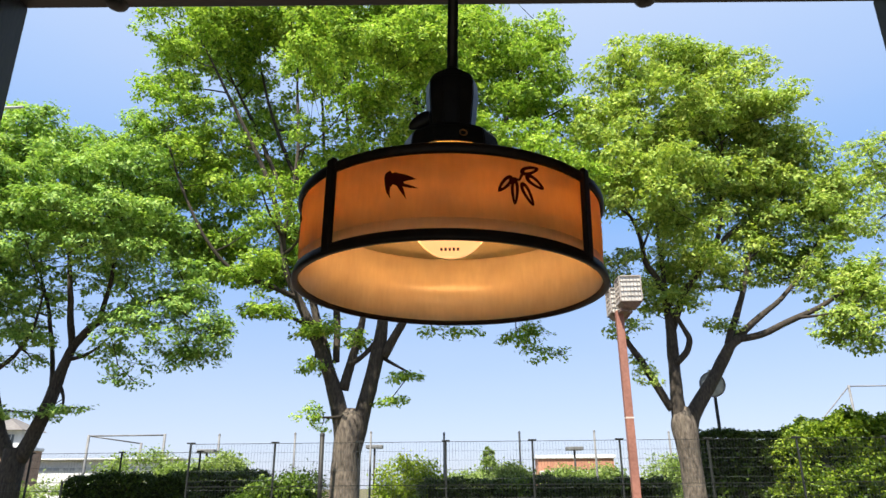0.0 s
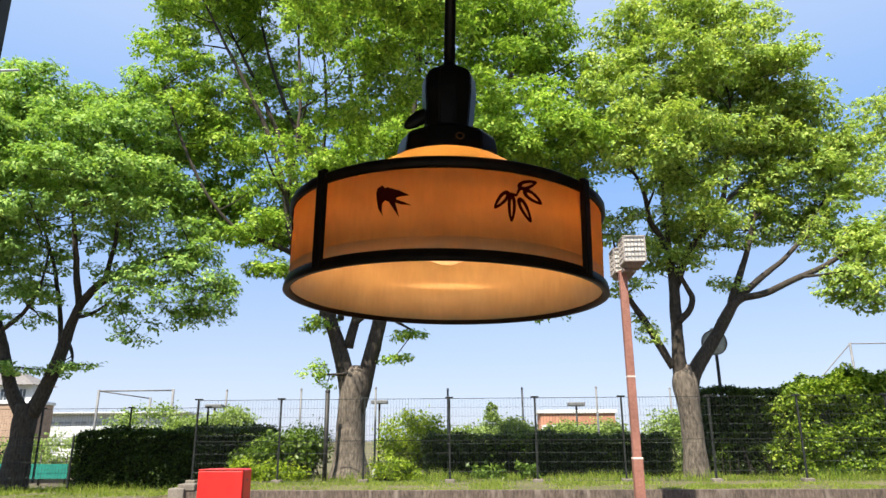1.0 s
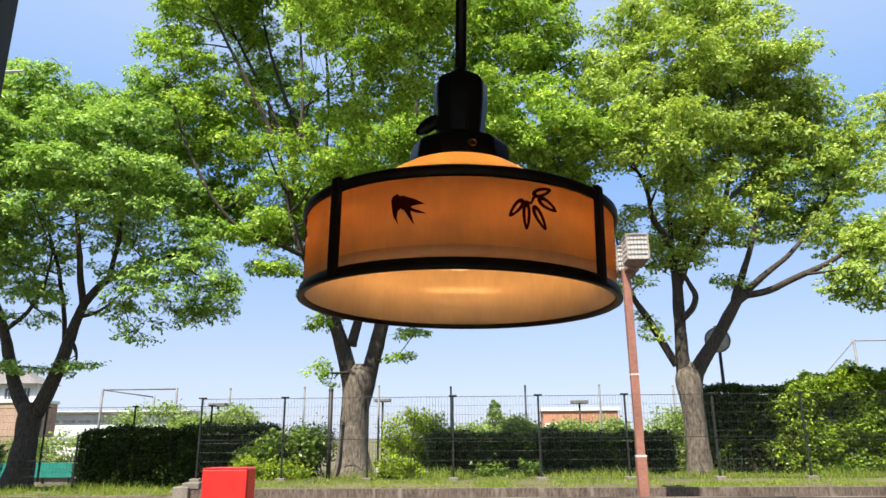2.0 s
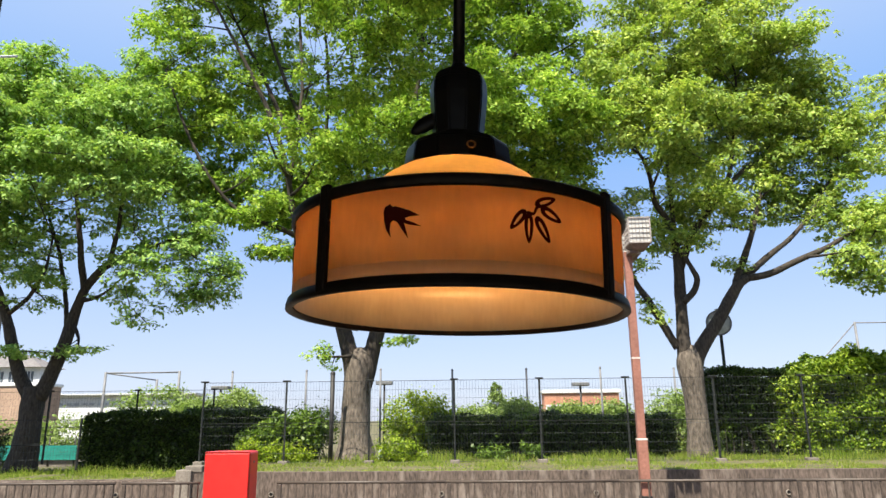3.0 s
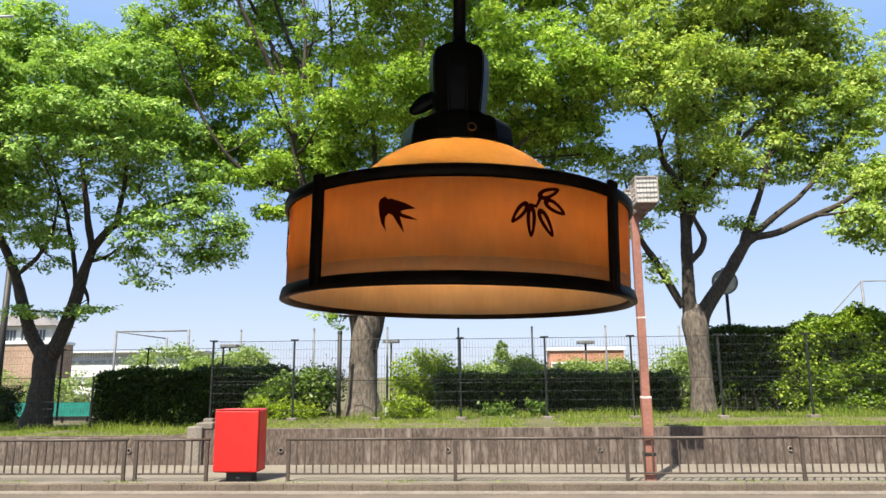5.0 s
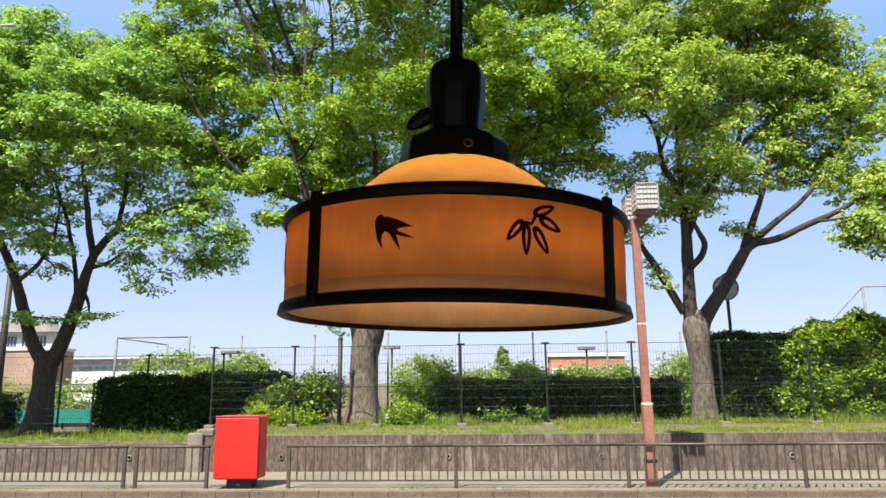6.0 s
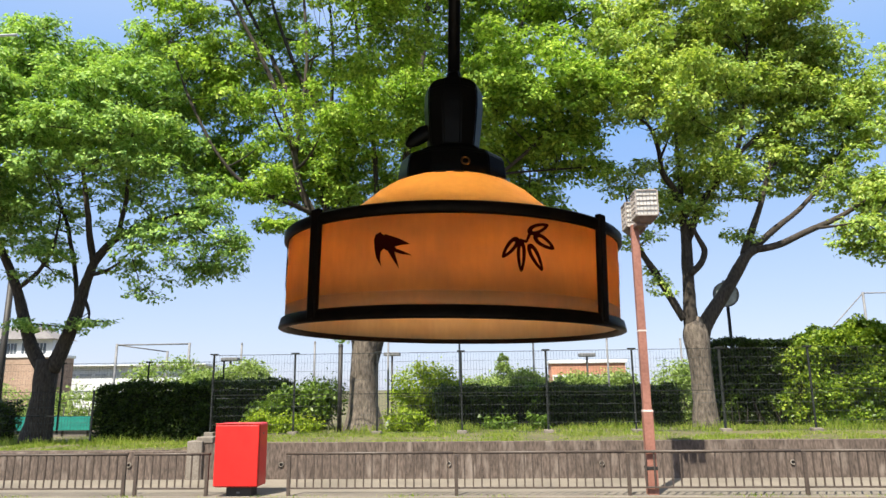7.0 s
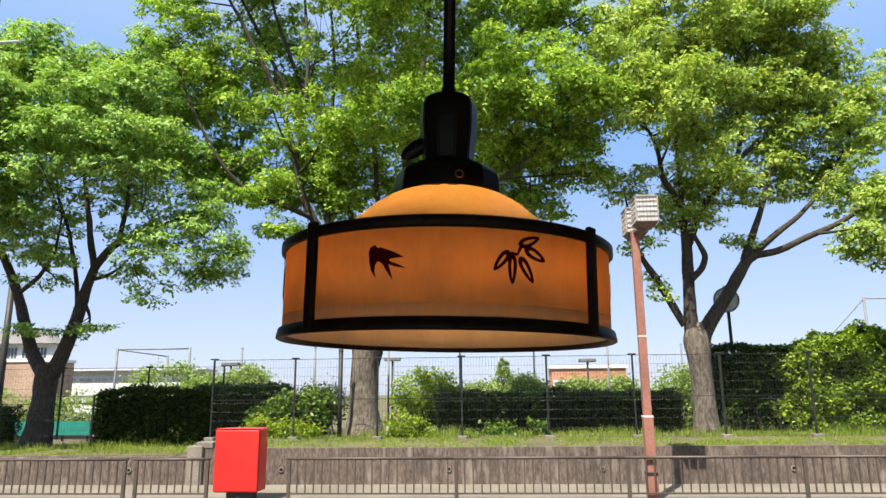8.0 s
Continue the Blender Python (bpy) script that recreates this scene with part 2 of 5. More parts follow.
def boxed(x0, x1, y0, y1, z0, z1, bevel=0.0, m=None):
    return box(bmesh.new(), x0, x1, y0, y1, z0, z1, bevel, m)


def tube(bm, points, radii, sides=8, smooth=True, cap=True):
    """A round bar through points, with a radius at each."""
    pts = [Vector(p) for p in points]
    rings = []
    ref = Vector((0.31, 0.9, 0.17)).normalized()
    for i, p in enumerate(pts):
        d = (pts[min(i + 1, len(pts) - 1)] - pts[max(i - 1, 0)]).normalized()
        a = d.cross(ref)
        if a.length < 0.05:
            a = d.cross(Vector((1, 0, 0)))
        a.normalize()
        b = d.cross(a)
        r = radii[i] if isinstance(radii, (list, tuple)) else radii
        rings.append([bm.verts.new(p + a * (r * math.cos(k * math.tau / sides)) + b * (r * math.sin(k * math.tau / sides))) for k in range(sides)])
    for r0, r1 in zip(rings, rings[1:]):
        for k in range(sides):
            f = bm.faces.new((r0[k], r0[(k + 1) % sides], r1[(k + 1) % sides], r1[k]))
            f.smooth = smooth
    if cap:
        bm.faces.new(rings[0][::-1])
        bm.faces.new(rings[-1])
    return bm


def lathe(profile, sides=48, centre=(0, 0, 0), smooth=True, closed=False, bm=None):
    """Turns a profile of (radius, height) about the upright axis."""
    bm = bm or bmesh.new()
    c = Vector(centre)
    rings = [[bm.verts.new(c + Vector((r * math.cos(k * math.tau / sides), r * math.sin(k * math.tau / sides), z))) for k in range(sides)] for r, z in profile]
    pairs = list(zip(rings, rings[1:])) + ([(rings[-1], rings[0])] if closed else [])
    for r0, r1 in pairs:
        for k in range(sides):
            bm.faces.new((r0[k], r0[(k + 1) % sides], r1[(k + 1) % sides], r1[k])).smooth = smooth
    return bm


def raw_mesh(name, verts, faces, smooth=False):
    """A mesh from arrays: verts (n, 3), faces (m, k) of one size."""
    me = bpy.data.meshes.new(name)
    verts, faces = np.asarray(verts, np.float32), np.asarray(faces, np.int32)
    k = faces.shape[1]
    me.vertices.add(len(verts))
    me.vertices.foreach_set("co", verts.ravel())
    me.loops.add(faces.size)
    me.loops.foreach_set("vertex_index", faces.ravel())
    me.polygons.add(len(faces))
    me.polygons.foreach_set("loop_start", np.arange(0, faces.size, k, dtype=np.int32))
    me.polygons.foreach_set("loop_total", np.full(len(faces), k, np.int32))
    if smooth:
        me.polygons.foreach_set("use_smooth", np.ones(len(faces), bool))
    me.update(calc_edges=True)
    return me


def leaves(name, centres, size, rng, flat=0.6, slim=0.5, droop=0.0):
    """One four-cornered leaf at each centre. flat: 1 lies level, 0 any way."""
    n = len(centres)
    a = rng.uniform(0, math.tau, n)
    along = np.stack([np.cos(a), np.sin(a), rng.normal(0, 1 - flat, n) - droop], 1)
    along /= np.linalg.norm(along, axis=1)[:, None]
    nor = np.stack([rng.normal(0, 1.15 - flat, n), rng.normal(0, 1.15 - flat, n), np.ones(n)], 1)
    side = np.cross(nor, along)
    side /= np.linalg.norm(side, axis=1)[:, None] + 1e-9
    up = np.cross(along, side)
    s = size * rng.uniform(0.65, 1.3, n)[:, None]
    c = np.asarray(centres)
    v = np.stack([c - along * s * 0.5, c + side * s * slim * 0.5 + up * s * 0.08, c + along * s * 0.5, c - side * s * slim * 0.5 + up * s * 0.08], 1).reshape(-1, 3)
    return raw_mesh(name, v, np.arange(4 * n).reshape(-1, 4))


# ---- ground, road, wall ----
def ground_height(x, y):
    """The bank: a terrace behind the wall, lower to the west of the pier."""
    high = np.interp(y, [14.98, 15.06, 17.6, 19.0, 21.0, 26.0, 34.0], [-0.16, 0.70, 0.74, 0.78, 0.60, 0.15, 0.0])
    low = np.interp(y, [14.98, 15.06, 17.6, 19.0, 21.0, 26.0, 34.0], [-0.16, 0.53, 0.50, 0.48, 0.42, 0.15, 0.0])
    k = np.clip((x + 7.2) / 1.3, 0, 1)
    return low + (high - low) * k


bm = bmesh.new()
ys = [-3000, -300, -40, 0, 8, 14.98, 15.06, 16.2, 17.6, 19, 21, 23, 26, 30, 34, 60, 120, 400, 3500]
xs = [-3000, -400, -80, -30, -18, -12, -7.2, -6.5, -5.9, 0, 6, 12, 18, 30, 80, 400, 3000]
grid = [[bm.verts.new((x, y, ground_height(x, y))) for x in xs] for y in ys]
for r0, r1 in zip(grid, grid[1:]):
    for k in range(len(xs) - 1):
        bm.faces.new((r0[k], r0[k + 1], r1[k + 1], r1[k]))
tagged(part("ground", bm, SOIL), "grassy earth bank and flat land behind the street", "ground", kind="structure")
tagged(part("road", boxed(-80, 80, 2.6, 11.86, -0.30, -0.11), ASPHALT), "worn grey asphalt road along the pavement", "road", kind="structure")
tagged(part("road_edge_line", boxed(-6.4, -1.0, 10.98, 11.10, -0.111, -0.106), LINE_PAINT), "worn white painted line on the road edge", "road marking", kind="structure")
pavement = tagged(part("pavement", boxed(-80, 80, 12.30, 14.90, -0.30, 0.0), PAVING), "sunlit grey pavement between railing and retaining wall", "pavement", kind="structure")
gutter = tagged(part("gutter", boxed(-80, 80, 11.86, 12.16, -0.30, -0.095), CONCRETE_CAP), "pale concrete gutter strip at the road edge", "gutter", kind="structure")


# ---- trees ----
def jitter_path(a, b, rng, steps, lift=0.3, wobble=0.08):
    """Points from a to b that bend upwards first and wander a little."""
    a, b = np.array(a, float), np.array(b, float)
    d = np.linalg.norm(b - a)
    mid = (a + b) / 2 + np.array([0, 0, -lift * 0.12 * d]) + rng.normal(0, wobble * d, 3)
    s = np.linspace(0, 1, steps)[:, None]
    return (1 - s) ** 2 * a + 2 * s * (1 - s) * mid + s ** 2 * b


def limb_mesh(points, sides=10, rough=0.05, seed=0.0):
    """A gnarled limb through (x, y, z, radius) rows, smoothly rounded."""
    p = np.array(points, float)
    s = np.linspace(0, len(p) - 1, (len(p) - 1) * 4 + 1)
    fine = np.stack([np.interp(s, np.arange(len(p)), p[:, k]) for k in range(4)], 1)
    sm = fine.copy()
    for _ in range(2):
        sm[1:-1] = (sm[:-2] + 2 * sm[1:-1] + sm[2:]) / 4
    bm = tube(bmesh.new(), [r[:3] for r in sm], [r[3] for r in sm], sides)
    for v in bm.verts:
        n = noise.noise(Vector((v.co.x * 3.1 + seed, v.co.y * 3.1, v.co.z * 1.1)))
        v.co += Vector((noise.noise(v.co * 2.3), noise.noise(v.co * 2.1 + Vector((7, 1, 3))), 0)) * rough * (0.6 + n)
    return bm, sm


class Tree:
    """A tree built limb by limb: rows of (x, y, z, radius), then lobes (x, y, z, half width, half height) of its crown."""

    def __init__(self, label, base, trunk, seed, bark=BARK):
        self.rng, self.seed, self.base = np.random.default_rng(seed), seed, Vector(base)
        self.root = thing("tree", label, "tree", "street trees on the bank", at=base)
        bm, sm = limb_mesh(trunk, 18, 0.06, seed)
        part("trunk", self.local(bm), bark, self.root, "furrowed grey-brown bark")
        self.nodes, self.lobes = [sm[len(sm) // 2:]], []

    def local(self, bm):
        bmesh.ops.translate(bm, vec=-self.base, verts=bm.verts)
        return bm

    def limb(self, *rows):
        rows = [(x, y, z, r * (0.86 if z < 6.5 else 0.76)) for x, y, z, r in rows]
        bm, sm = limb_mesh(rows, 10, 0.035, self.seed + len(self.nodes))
        part("limb", self.local(bm), SHADED_BARK, self.root)
        if sm[-1, 2] > 4.5:
            self.nodes.append(sm[len(sm) // 3:])

    def nearest(self, nodes, tip, drop):
        """The nearest wood; drop < 1: a hanging spray, which grows from wood above it."""
        rise = nodes[:, 2] - tip[2]
        cost = np.linalg.norm(nodes[:, :3] - tip, axis=1) + (np.maximum(0, rise + 0.2) * drop if drop > 1 else np.maximum(0, 0.1 - rise) * 2.5)
        return nodes[np.argmin(cost)]

    def crown(self, lobes, thick=1.0):
        self.lobes += [(*l, thick) for l in lobes]

    def finish(self, leaf, leaf_size=0.125, pads=10.5, per_pad=24):
        rng, nodes = self.rng, np.concatenate(self.nodes)
        bm, cs, outs = bmesh.new(), [], []
        hearts = []
        for x, y, z, rx, rz, thick in self.lobes:
            rx, rz = 1.12 * rx + 0.08, 1.2 * rz
            ry = max(0.6, 1.05 * rx)
            hang = 0.2 if thick <= 0.5 else 2.0
            k = max(3, int(2.5 + pads * thick * rx * ry * max(rz, 0.25) ** 0.6))
            d = rng.normal(0, 1, (k, 3))
            d /= np.linalg.norm(d, axis=1)[:, None]
            h = np.array([x, y, z]) + d * np.array([rx, ry, rz]) * rng.uniform(0.1, 1.0, (k, 1)) ** 0.45
            hearts += [(q, rx, rz, thick) for q in h]
            for q in h[:max(1, k // 5)]:
                a = self.nearest(nodes, q, hang)
                path = jitter_path(a[:3], q, rng, 8)
                rad = np.linspace(min(a[3] * 0.65, 0.07), 0.014, 8)
                tube(bm, path, list(rad), 5, cap=False)
                nodes = np.concatenate([nodes, np.column_stack([path, rad])])
        for c, rx, rz, thick in hearts:
            a = self.nearest(nodes, c, 0.2 if thick <= 0.5 else 1.5)
            tube(bm, jitter_path(a[:3], c, rng, 5, 0.4, 0.06), list(np.linspace(min(a[3] * 0.6, 0.018), 0.005, 5)), 3, cap=False)
            # a domed pad of leafy sprays, thin below
            w = rng.uniform(0.34, 0.72) * min(1.0, 0.5 + 0.45 * rx)
            h = min(w * 0.5, max(rz * 0.8, 0.07))
            k = max(5, int(per_pad * (w / 0.55) ** 2 * min(1.0, thick + 0.2)))
            d = rng.normal(0, 1, (k, 3)) + np.array([0, 0, 0.45])
            d /= np.linalg.norm(d, axis=1)[:, None]
            tips = d * np.array([w, w, h]) * rng.uniform(0.45, 1.05, (k, 1))
            tips[:, 2] -= 0.28 * (tips[:, 0] ** 2 + tips[:, 1] ** 2) / max(w, 0.3)
            n = rng.integers(8, 14, k)
            which = np.repeat(np.arange(k), n)
            spread = rng.normal(0, 1, (len(which), 3)) * np.array([0.085, 0.085, 0.045])
            cs.append(c + tips[which] + spread)
            o = d[which] * np.array([1, 1, 1.3])
            outs.append(o / np.linalg.norm(o, axis=1)[:, None])
        tagged(part("twig", self.local(bm), TWIG, self.root), kind="stuff")
        c, o = np.concatenate(cs) - np.array(self.base), np.concatenate(outs)
        part("crown", spray_leaves("crown", c, o, leaf_size, rng), leaf, self.root)
        return self.root


def spray_leaves(name, centres, outward, size, rng, slim=0.50):
    """Pointed leaves that face outward and up from their spray and hang a little at the tip."""
    n = len(centres)
    up = outward * 0.8 + np.array([0, 0, 0.75]) + rng.normal(0, 0.42, (n, 3))
    up /= np.linalg.norm(up, axis=1)[:, None]
    along = outward * 0.5 + rng.normal(0, 0.8, (n, 3)) - np.array([0, 0, 0.35])
    along -= up * np.sum(along * up, axis=1)[:, None]
    along /= np.linalg.norm(along, axis=1)[:, None] + 1e-9
    side = np.cross(up, along)
    s = size * rng.uniform(0.6, 1.35, n)[:, None]
    c = centres
    v = np.stack([c - along * s * 0.5, c + side * s * slim * 0.5 - along * s * 0.06 + up * s * 0.07, c + along * s * 0.5 - up * s * 0.08, c - side * s * slim * 0.5 - along * s * 0.06 + up * s * 0.07], 1).reshape(-1, 3)
    return raw_mesh(name, v, np.arange(4 * n).reshape(-1, 4))


big = Tree("large old zelkova with fresh yellow-green foliage and forked trunk", (-3.05, 19.0, 0.72),
           [(-3.05, 19, 0.45, 0.74), (-3.05, 19, 0.85, 0.56), (-3.06, 19, 1.25, 0.44), (-3.07, 19, 1.8, 0.38), (-3.06, 19, 2.6, 0.36), (-2.95, 19, 3.3, 0.40), (-2.95, 19, 3.55, 0.34), (-2.95, 19, 3.75, 0.15)], 11)
big.limb((-3.1, 19.0, 2.5, 0.27), (-3.2, 19.0, 3.35, 0.28), (-3.44, 19.0, 4.27, 0.25), (-3.75, 19.0, 5.06, 0.2), (-4.12, 19.0, 5.87, 0.18), (-4.58, 19.0, 6.8, 0.16), (-5.01, 18.8, 7.69, 0.13), (-5.14, 18.7, 8.71, 0.11), (-5.54, 18.5, 10.28, 0.1), (-6.31, 18.3, 11.92, 0.08), (-7.27, 18.0, 13.77, 0.05), (-8.18, 18.0, 15.49, 0.03))
big.limb((-4.59, 19.0, 6.88, 0.11), (-5.27, 18.4, 7.12, 0.1), (-6.0, 18.1, 7.32, 0.09), (-6.48, 18.0, 7.63, 0.07), (-7.1, 17.7, 8.39, 0.06), (-7.85, 17.5, 9.88, 0.05), (-8.58, 17.5, 11.73, 0.03))
big.limb((-3.47, 19.0, 4.27, 0.18), (-3.86, 19.4, 5.62, 0.14), (-4.17, 19.5, 6.32, 0.13), (-4.54, 19.6, 7.93, 0.12), (-5.1, 19.7, 9.46, 0.11), (-6.01, 19.8, 11.7, 0.09), (-6.97, 19.9, 13.68, 0.07), (-8.08, 20.0, 15.8, 0.04))
big.limb((-3.47, 19.2, 5.09, 0.12), (-3.54, 19.5, 6.48, 0.11), (-3.81, 19.8, 8.16, 0.11), (-4.48, 20.0, 9.95, 0.1), (-5.51, 20.0, 11.78, 0.09), (-6.47, 20.0, 14.39, 0.06), (-6.96, 20.0, 16.7, 0.03))
big.limb((-3.19, 19.0, 4.27, 0.17), (-3.02, 19.1, 5.07, 0.14), (-2.8, 19.2, 5.9, 0.12), (-2.73, 19.3, 6.76, 0.11), (-2.93, 19.5, 9.33, 0.1), (-3.39, 19.6, 11.73, 0.08), (-3.68, 19.6, 14.48, 0.05), (-3.95, 19.5, 16.69, 0.03))
big.limb((-3.06, 19.0, 4.92, 0.09), (-2.56, 19.0, 5.28, 0.08), (-2.28, 19.0, 5.68, 0.08))
big.limb((-2.9, 19.0, 2.5, 0.27), (-2.68, 19.0, 3.42, 0.28), (-2.48, 19.0, 4.26, 0.25), (-2.31, 19.0, 5.04, 0.24), (-2.17, 19.0, 5.84, 0.21), (-2.11, 19.0, 6.67, 0.18), (-1.99, 19.2, 8.11, 0.15), (-1.61, 19.3, 10.36, 0.12), (-1.27, 19.3, 12.73, 0.09), (-1.1, 19.3, 15.3, 0.06), (-1.0, 19.3, 17.59, 0.03))
big.limb((-2.11, 19.0, 5.19, 0.18), (-1.76, 18.9, 5.73, 0.15), (-1.26, 18.7, 6.58, 0.14), (-0.44, 18.5, 8.02, 0.12), (0.57, 18.2, 9.81, 0.1), (1.45, 18.0, 11.72, 0.07), (2.22, 18.0, 13.86, 0.05), (2.66, 18.0, 15.51, 0.03))
big.limb((-1.26, 18.7, 6.58, 0.11), (-0.12, 18.0, 7.02, 0.09), (1.13, 17.5, 7.64, 0.07), (2.22, 17.2, 8.65, 0.04))
big.limb((-5.15, 18.8, 8.57, 0.1), (-4.91, 18.7, 10.36, 0.08), (-4.83, 18.7, 11.9, 0.07), (-5.08, 18.8, 14.01, 0.05), (-5.17, 19.0, 16.13, 0.03))
big.limb((-4.47, 20.0, 9.76, 0.08), (-4.37, 20.3, 12.11, 0.07), (-4.64, 20.5, 14.64, 0.05), (-4.97, 20.5, 17.0, 0.03))
big.crown([(-5.95, 19.0, 18.99, 2.99, 1.26), (-1.97, 19.0, 18.82, 3.14, 1.37)], 0.45)
big.crown([(-8.55, 18.0, 15.5, 1.2, 0.99), (-9.33, 18.5, 14.17, 0.7, 0.86), (-7.75, 19.0, 16.91, 1.47, 1.07), (-5.27, 18.5, 16.65, 1.51, 1.04), (-3.18, 19.5, 17.25, 1.77, 1.08), (-0.82, 19.5, 16.8, 1.75, 1.31), (1.04, 18.0, 15.14, 1.33, 1.08), (2.53, 18.0, 14.77, 0.87, 0.89), (2.2, 18.0, 13.25, 1.2, 1.01), (2.72, 18.0, 11.97, 0.84, 0.77), (1.56, 17.5, 10.89, 1.29, 0.73), (-7.28, 19.8, 15.41, 0.99, 0.69), (-8.32, 18.0, 12.79, 0.88, 0.81), (-4.48, 20.4, 15.72, 1.21, 0.83), (-2.15, 19.5, 14.59, 1.32, 0.89), (-0.06, 19.0, 14.19, 1.28, 1.08)])
big.crown([(-2.46, 16.0, 11.49, 0.92, 0.42), (-3.65, 16.0, 10.71, 0.58, 0.34), (-1.68, 16.0, 10.77, 0.91, 0.38), (-3.02, 16.0, 10.09, 0.75, 0.34), (-4.49, 16.4, 9.21, 0.76, 0.33), (-4.34, 16.6, 8.53, 0.42, 0.36), (-7.33, 18.7, 11.97, 0.9, 0.68), (-6.84, 19.3, 10.29, 1.07, 0.7), (-6.09, 19.0, 8.85, 0.86, 0.59), (-7.83, 18.2, 10.95, 0.9, 0.85), (-5.55, 18.4, 7.58, 0.9, 0.48), (-4.69, 19.8, 8.18, 0.88, 0.74), (-4.02, 18.5, 6.05, 0.64, 0.16), (-5.29, 18.1, 6.39, 0.57, 0.11), (-2.23, 19.5, 9.7, 2.11, 1.16), (0.39, 18.5, 9.22, 1.98, 1.09), (1.56, 16.4, 9.64, 1.08, 0.44), (2.61, 16.8, 9.4, 0.87, 0.48)])
big.crown([(0.96, 16.4, 8.81, 0.86, 0.4), (2.31, 17.8, 8.55, 1.22, 0.56), (3.26, 18.0, 8.76, 0.77, 0.46), (3.56, 18.2, 7.84, 0.62, 0.36)])
big.crown([(2.1, 18.5, 5.67, 0.93, 0.16), (2.38, 18.5, 5.04, 0.46, 0.28), (-0.39, 18.7, 5.78, 0.57, 0.14), (-1.53, 18.7, 4.63, 0.37, 0.14), (-1.87, 18.8, 4.07, 0.31, 0.12), (-3.99, 18.7, 4.78, 0.53, 0.16), (-3.64, 18.5, 3.39, 0.39, 0.3), (-3.11, 19.3, 5.76, 0.82, 0.2)], 0.5)
big.crown([(-7.23, 21.3, 15.22, 1.25, 0.96), (-6.52, 21.2, 13.18, 1.21, 0.91), (-5.13, 21.2, 11.72, 1.18, 0.87), (-7.46, 20.2, 11.73, 0.95, 0.84), (-3.49, 21.4, 11.77, 1.58, 0.99), (-1.71, 21.2, 12.28, 1.57, 0.99), (0.07, 21, 13.0, 1.37, 1.0), (-8.52, 20.2, 16.43, 1.22, 0.97), (1.46, 20.2, 14.48, 1.15, 1.13), (-5.54, 21, 17.64, 1.48, 1.15)], 0.75)
big.crown([(-3.0, 14.6, 12.2, 1.3, 0.7), (-0.5, 14.5, 12.3, 1.4, 0.7), (2.3, 16.2, 9.4, 1.1, 0.5), (0.9, 16.0, 8.9, 1.0, 0.4), (3.4, 16.6, 9.2, 0.8, 0.5)], 1.0)
big.crown([(1.64, 18.4, 8.24, 0.95, 0.4), (2.55, 18.2, 7.92, 0.77, 0.36), (1.18, 18.5, 8.76, 0.8, 0.41), (2.88, 18.2, 7.53, 0.49, 0.29), (0.54, 18.8, 8.38, 0.81, 0.41)], 0.9)
big.crown([(-7.07, 19.3, 8.5, 0.96, 0.54), (-6.24, 19.5, 7.82, 0.87, 0.5), (-5.4, 20.2, 8.28, 0.99, 0.56), (-4.22, 20.5, 8.81, 1.09, 0.67), (-2.77, 20.5, 8.76, 1.08, 0.66), (-4.97, 20.5, 9.69, 1.1, 0.58), (-3.38, 20, 7.44, 0.87, 0.45), (-5.43, 18.7, 6.68, 0.66, 0.2)], 0.8)
big.crown([(1.46, 18.6, 7.44, 0.76, 0.37), (2.37, 18.4, 7.12, 0.65, 0.33), (1.89, 18.4, 6.71, 0.5, 0.16), (0.83, 18.8, 7.74, 0.68, 0.37)], 0.9)
big.finish(LEAF_C)
pale = Tree("broad zelkova with pale green foliage beside the hedge", (6.1, 19.0, 0.75),
            [(6.1, 19, 0.45, 0.44), (6.1, 19, 0.9, 0.34), (6.1, 19, 1.6, 0.28), (6.08, 19, 2.4, 0.28), (6.03, 19, 3.0, 0.34), (6.02, 19, 3.4, 0.30), (6.05, 19, 3.7, 0.12)], 23)
pale.limb((5.76, 19.0, 3.61, 0.13), (5.43, 19.0, 4.23, 0.12), (5.0, 18.9, 5.01, 0.11), (4.66, 18.8, 5.48, 0.08), (4.46, 18.6, 6.08, 0.05), (4.27, 18.5, 7.19, 0.03))
pale.limb((6.0, 19.0, 2.5, 0.24), (5.92, 19.0, 3.37, 0.23), (5.94, 19.0, 4.54, 0.19), (5.99, 19.0, 5.65, 0.17), (5.98, 19.0, 6.47, 0.15), (5.74, 18.8, 7.24, 0.12), (5.36, 18.7, 7.71, 0.1), (5.29, 18.5, 8.48, 0.08), (5.06, 18.4, 9.03, 0.06), (4.64, 18.2, 9.22, 0.03))
pale.limb((6.01, 19.0, 5.82, 0.14), (6.55, 19.2, 7.0, 0.13), (7.19, 19.3, 7.69, 0.12), (7.77, 19.4, 8.4, 0.11), (8.04, 19.4, 9.61, 0.08), (8.37, 19.4, 11.4, 0.05), (8.36, 19.4, 13.08, 0.03))
pale.limb((6.0, 19.0, 6.14, 0.09), (6.05, 19.4, 7.92, 0.08), (6.14, 19.6, 9.75, 0.06), (6.16, 19.7, 12.01, 0.03))
pale.limb((5.98, 18.9, 4.84, 0.11), (6.28, 18.8, 5.13, 0.1), (6.43, 18.8, 5.52, 0.09), (6.19, 18.8, 5.93, 0.07), (6.04, 18.7, 6.39, 0.05))
pale.limb((6.1, 19.0, 2.5, 0.25), (6.2, 19.0, 3.37, 0.24), (6.59, 19.0, 3.91, 0.22), (7.14, 19.0, 4.68, 0.19), (7.56, 19.0, 5.38, 0.17), (7.83, 19.0, 5.54, 0.15))
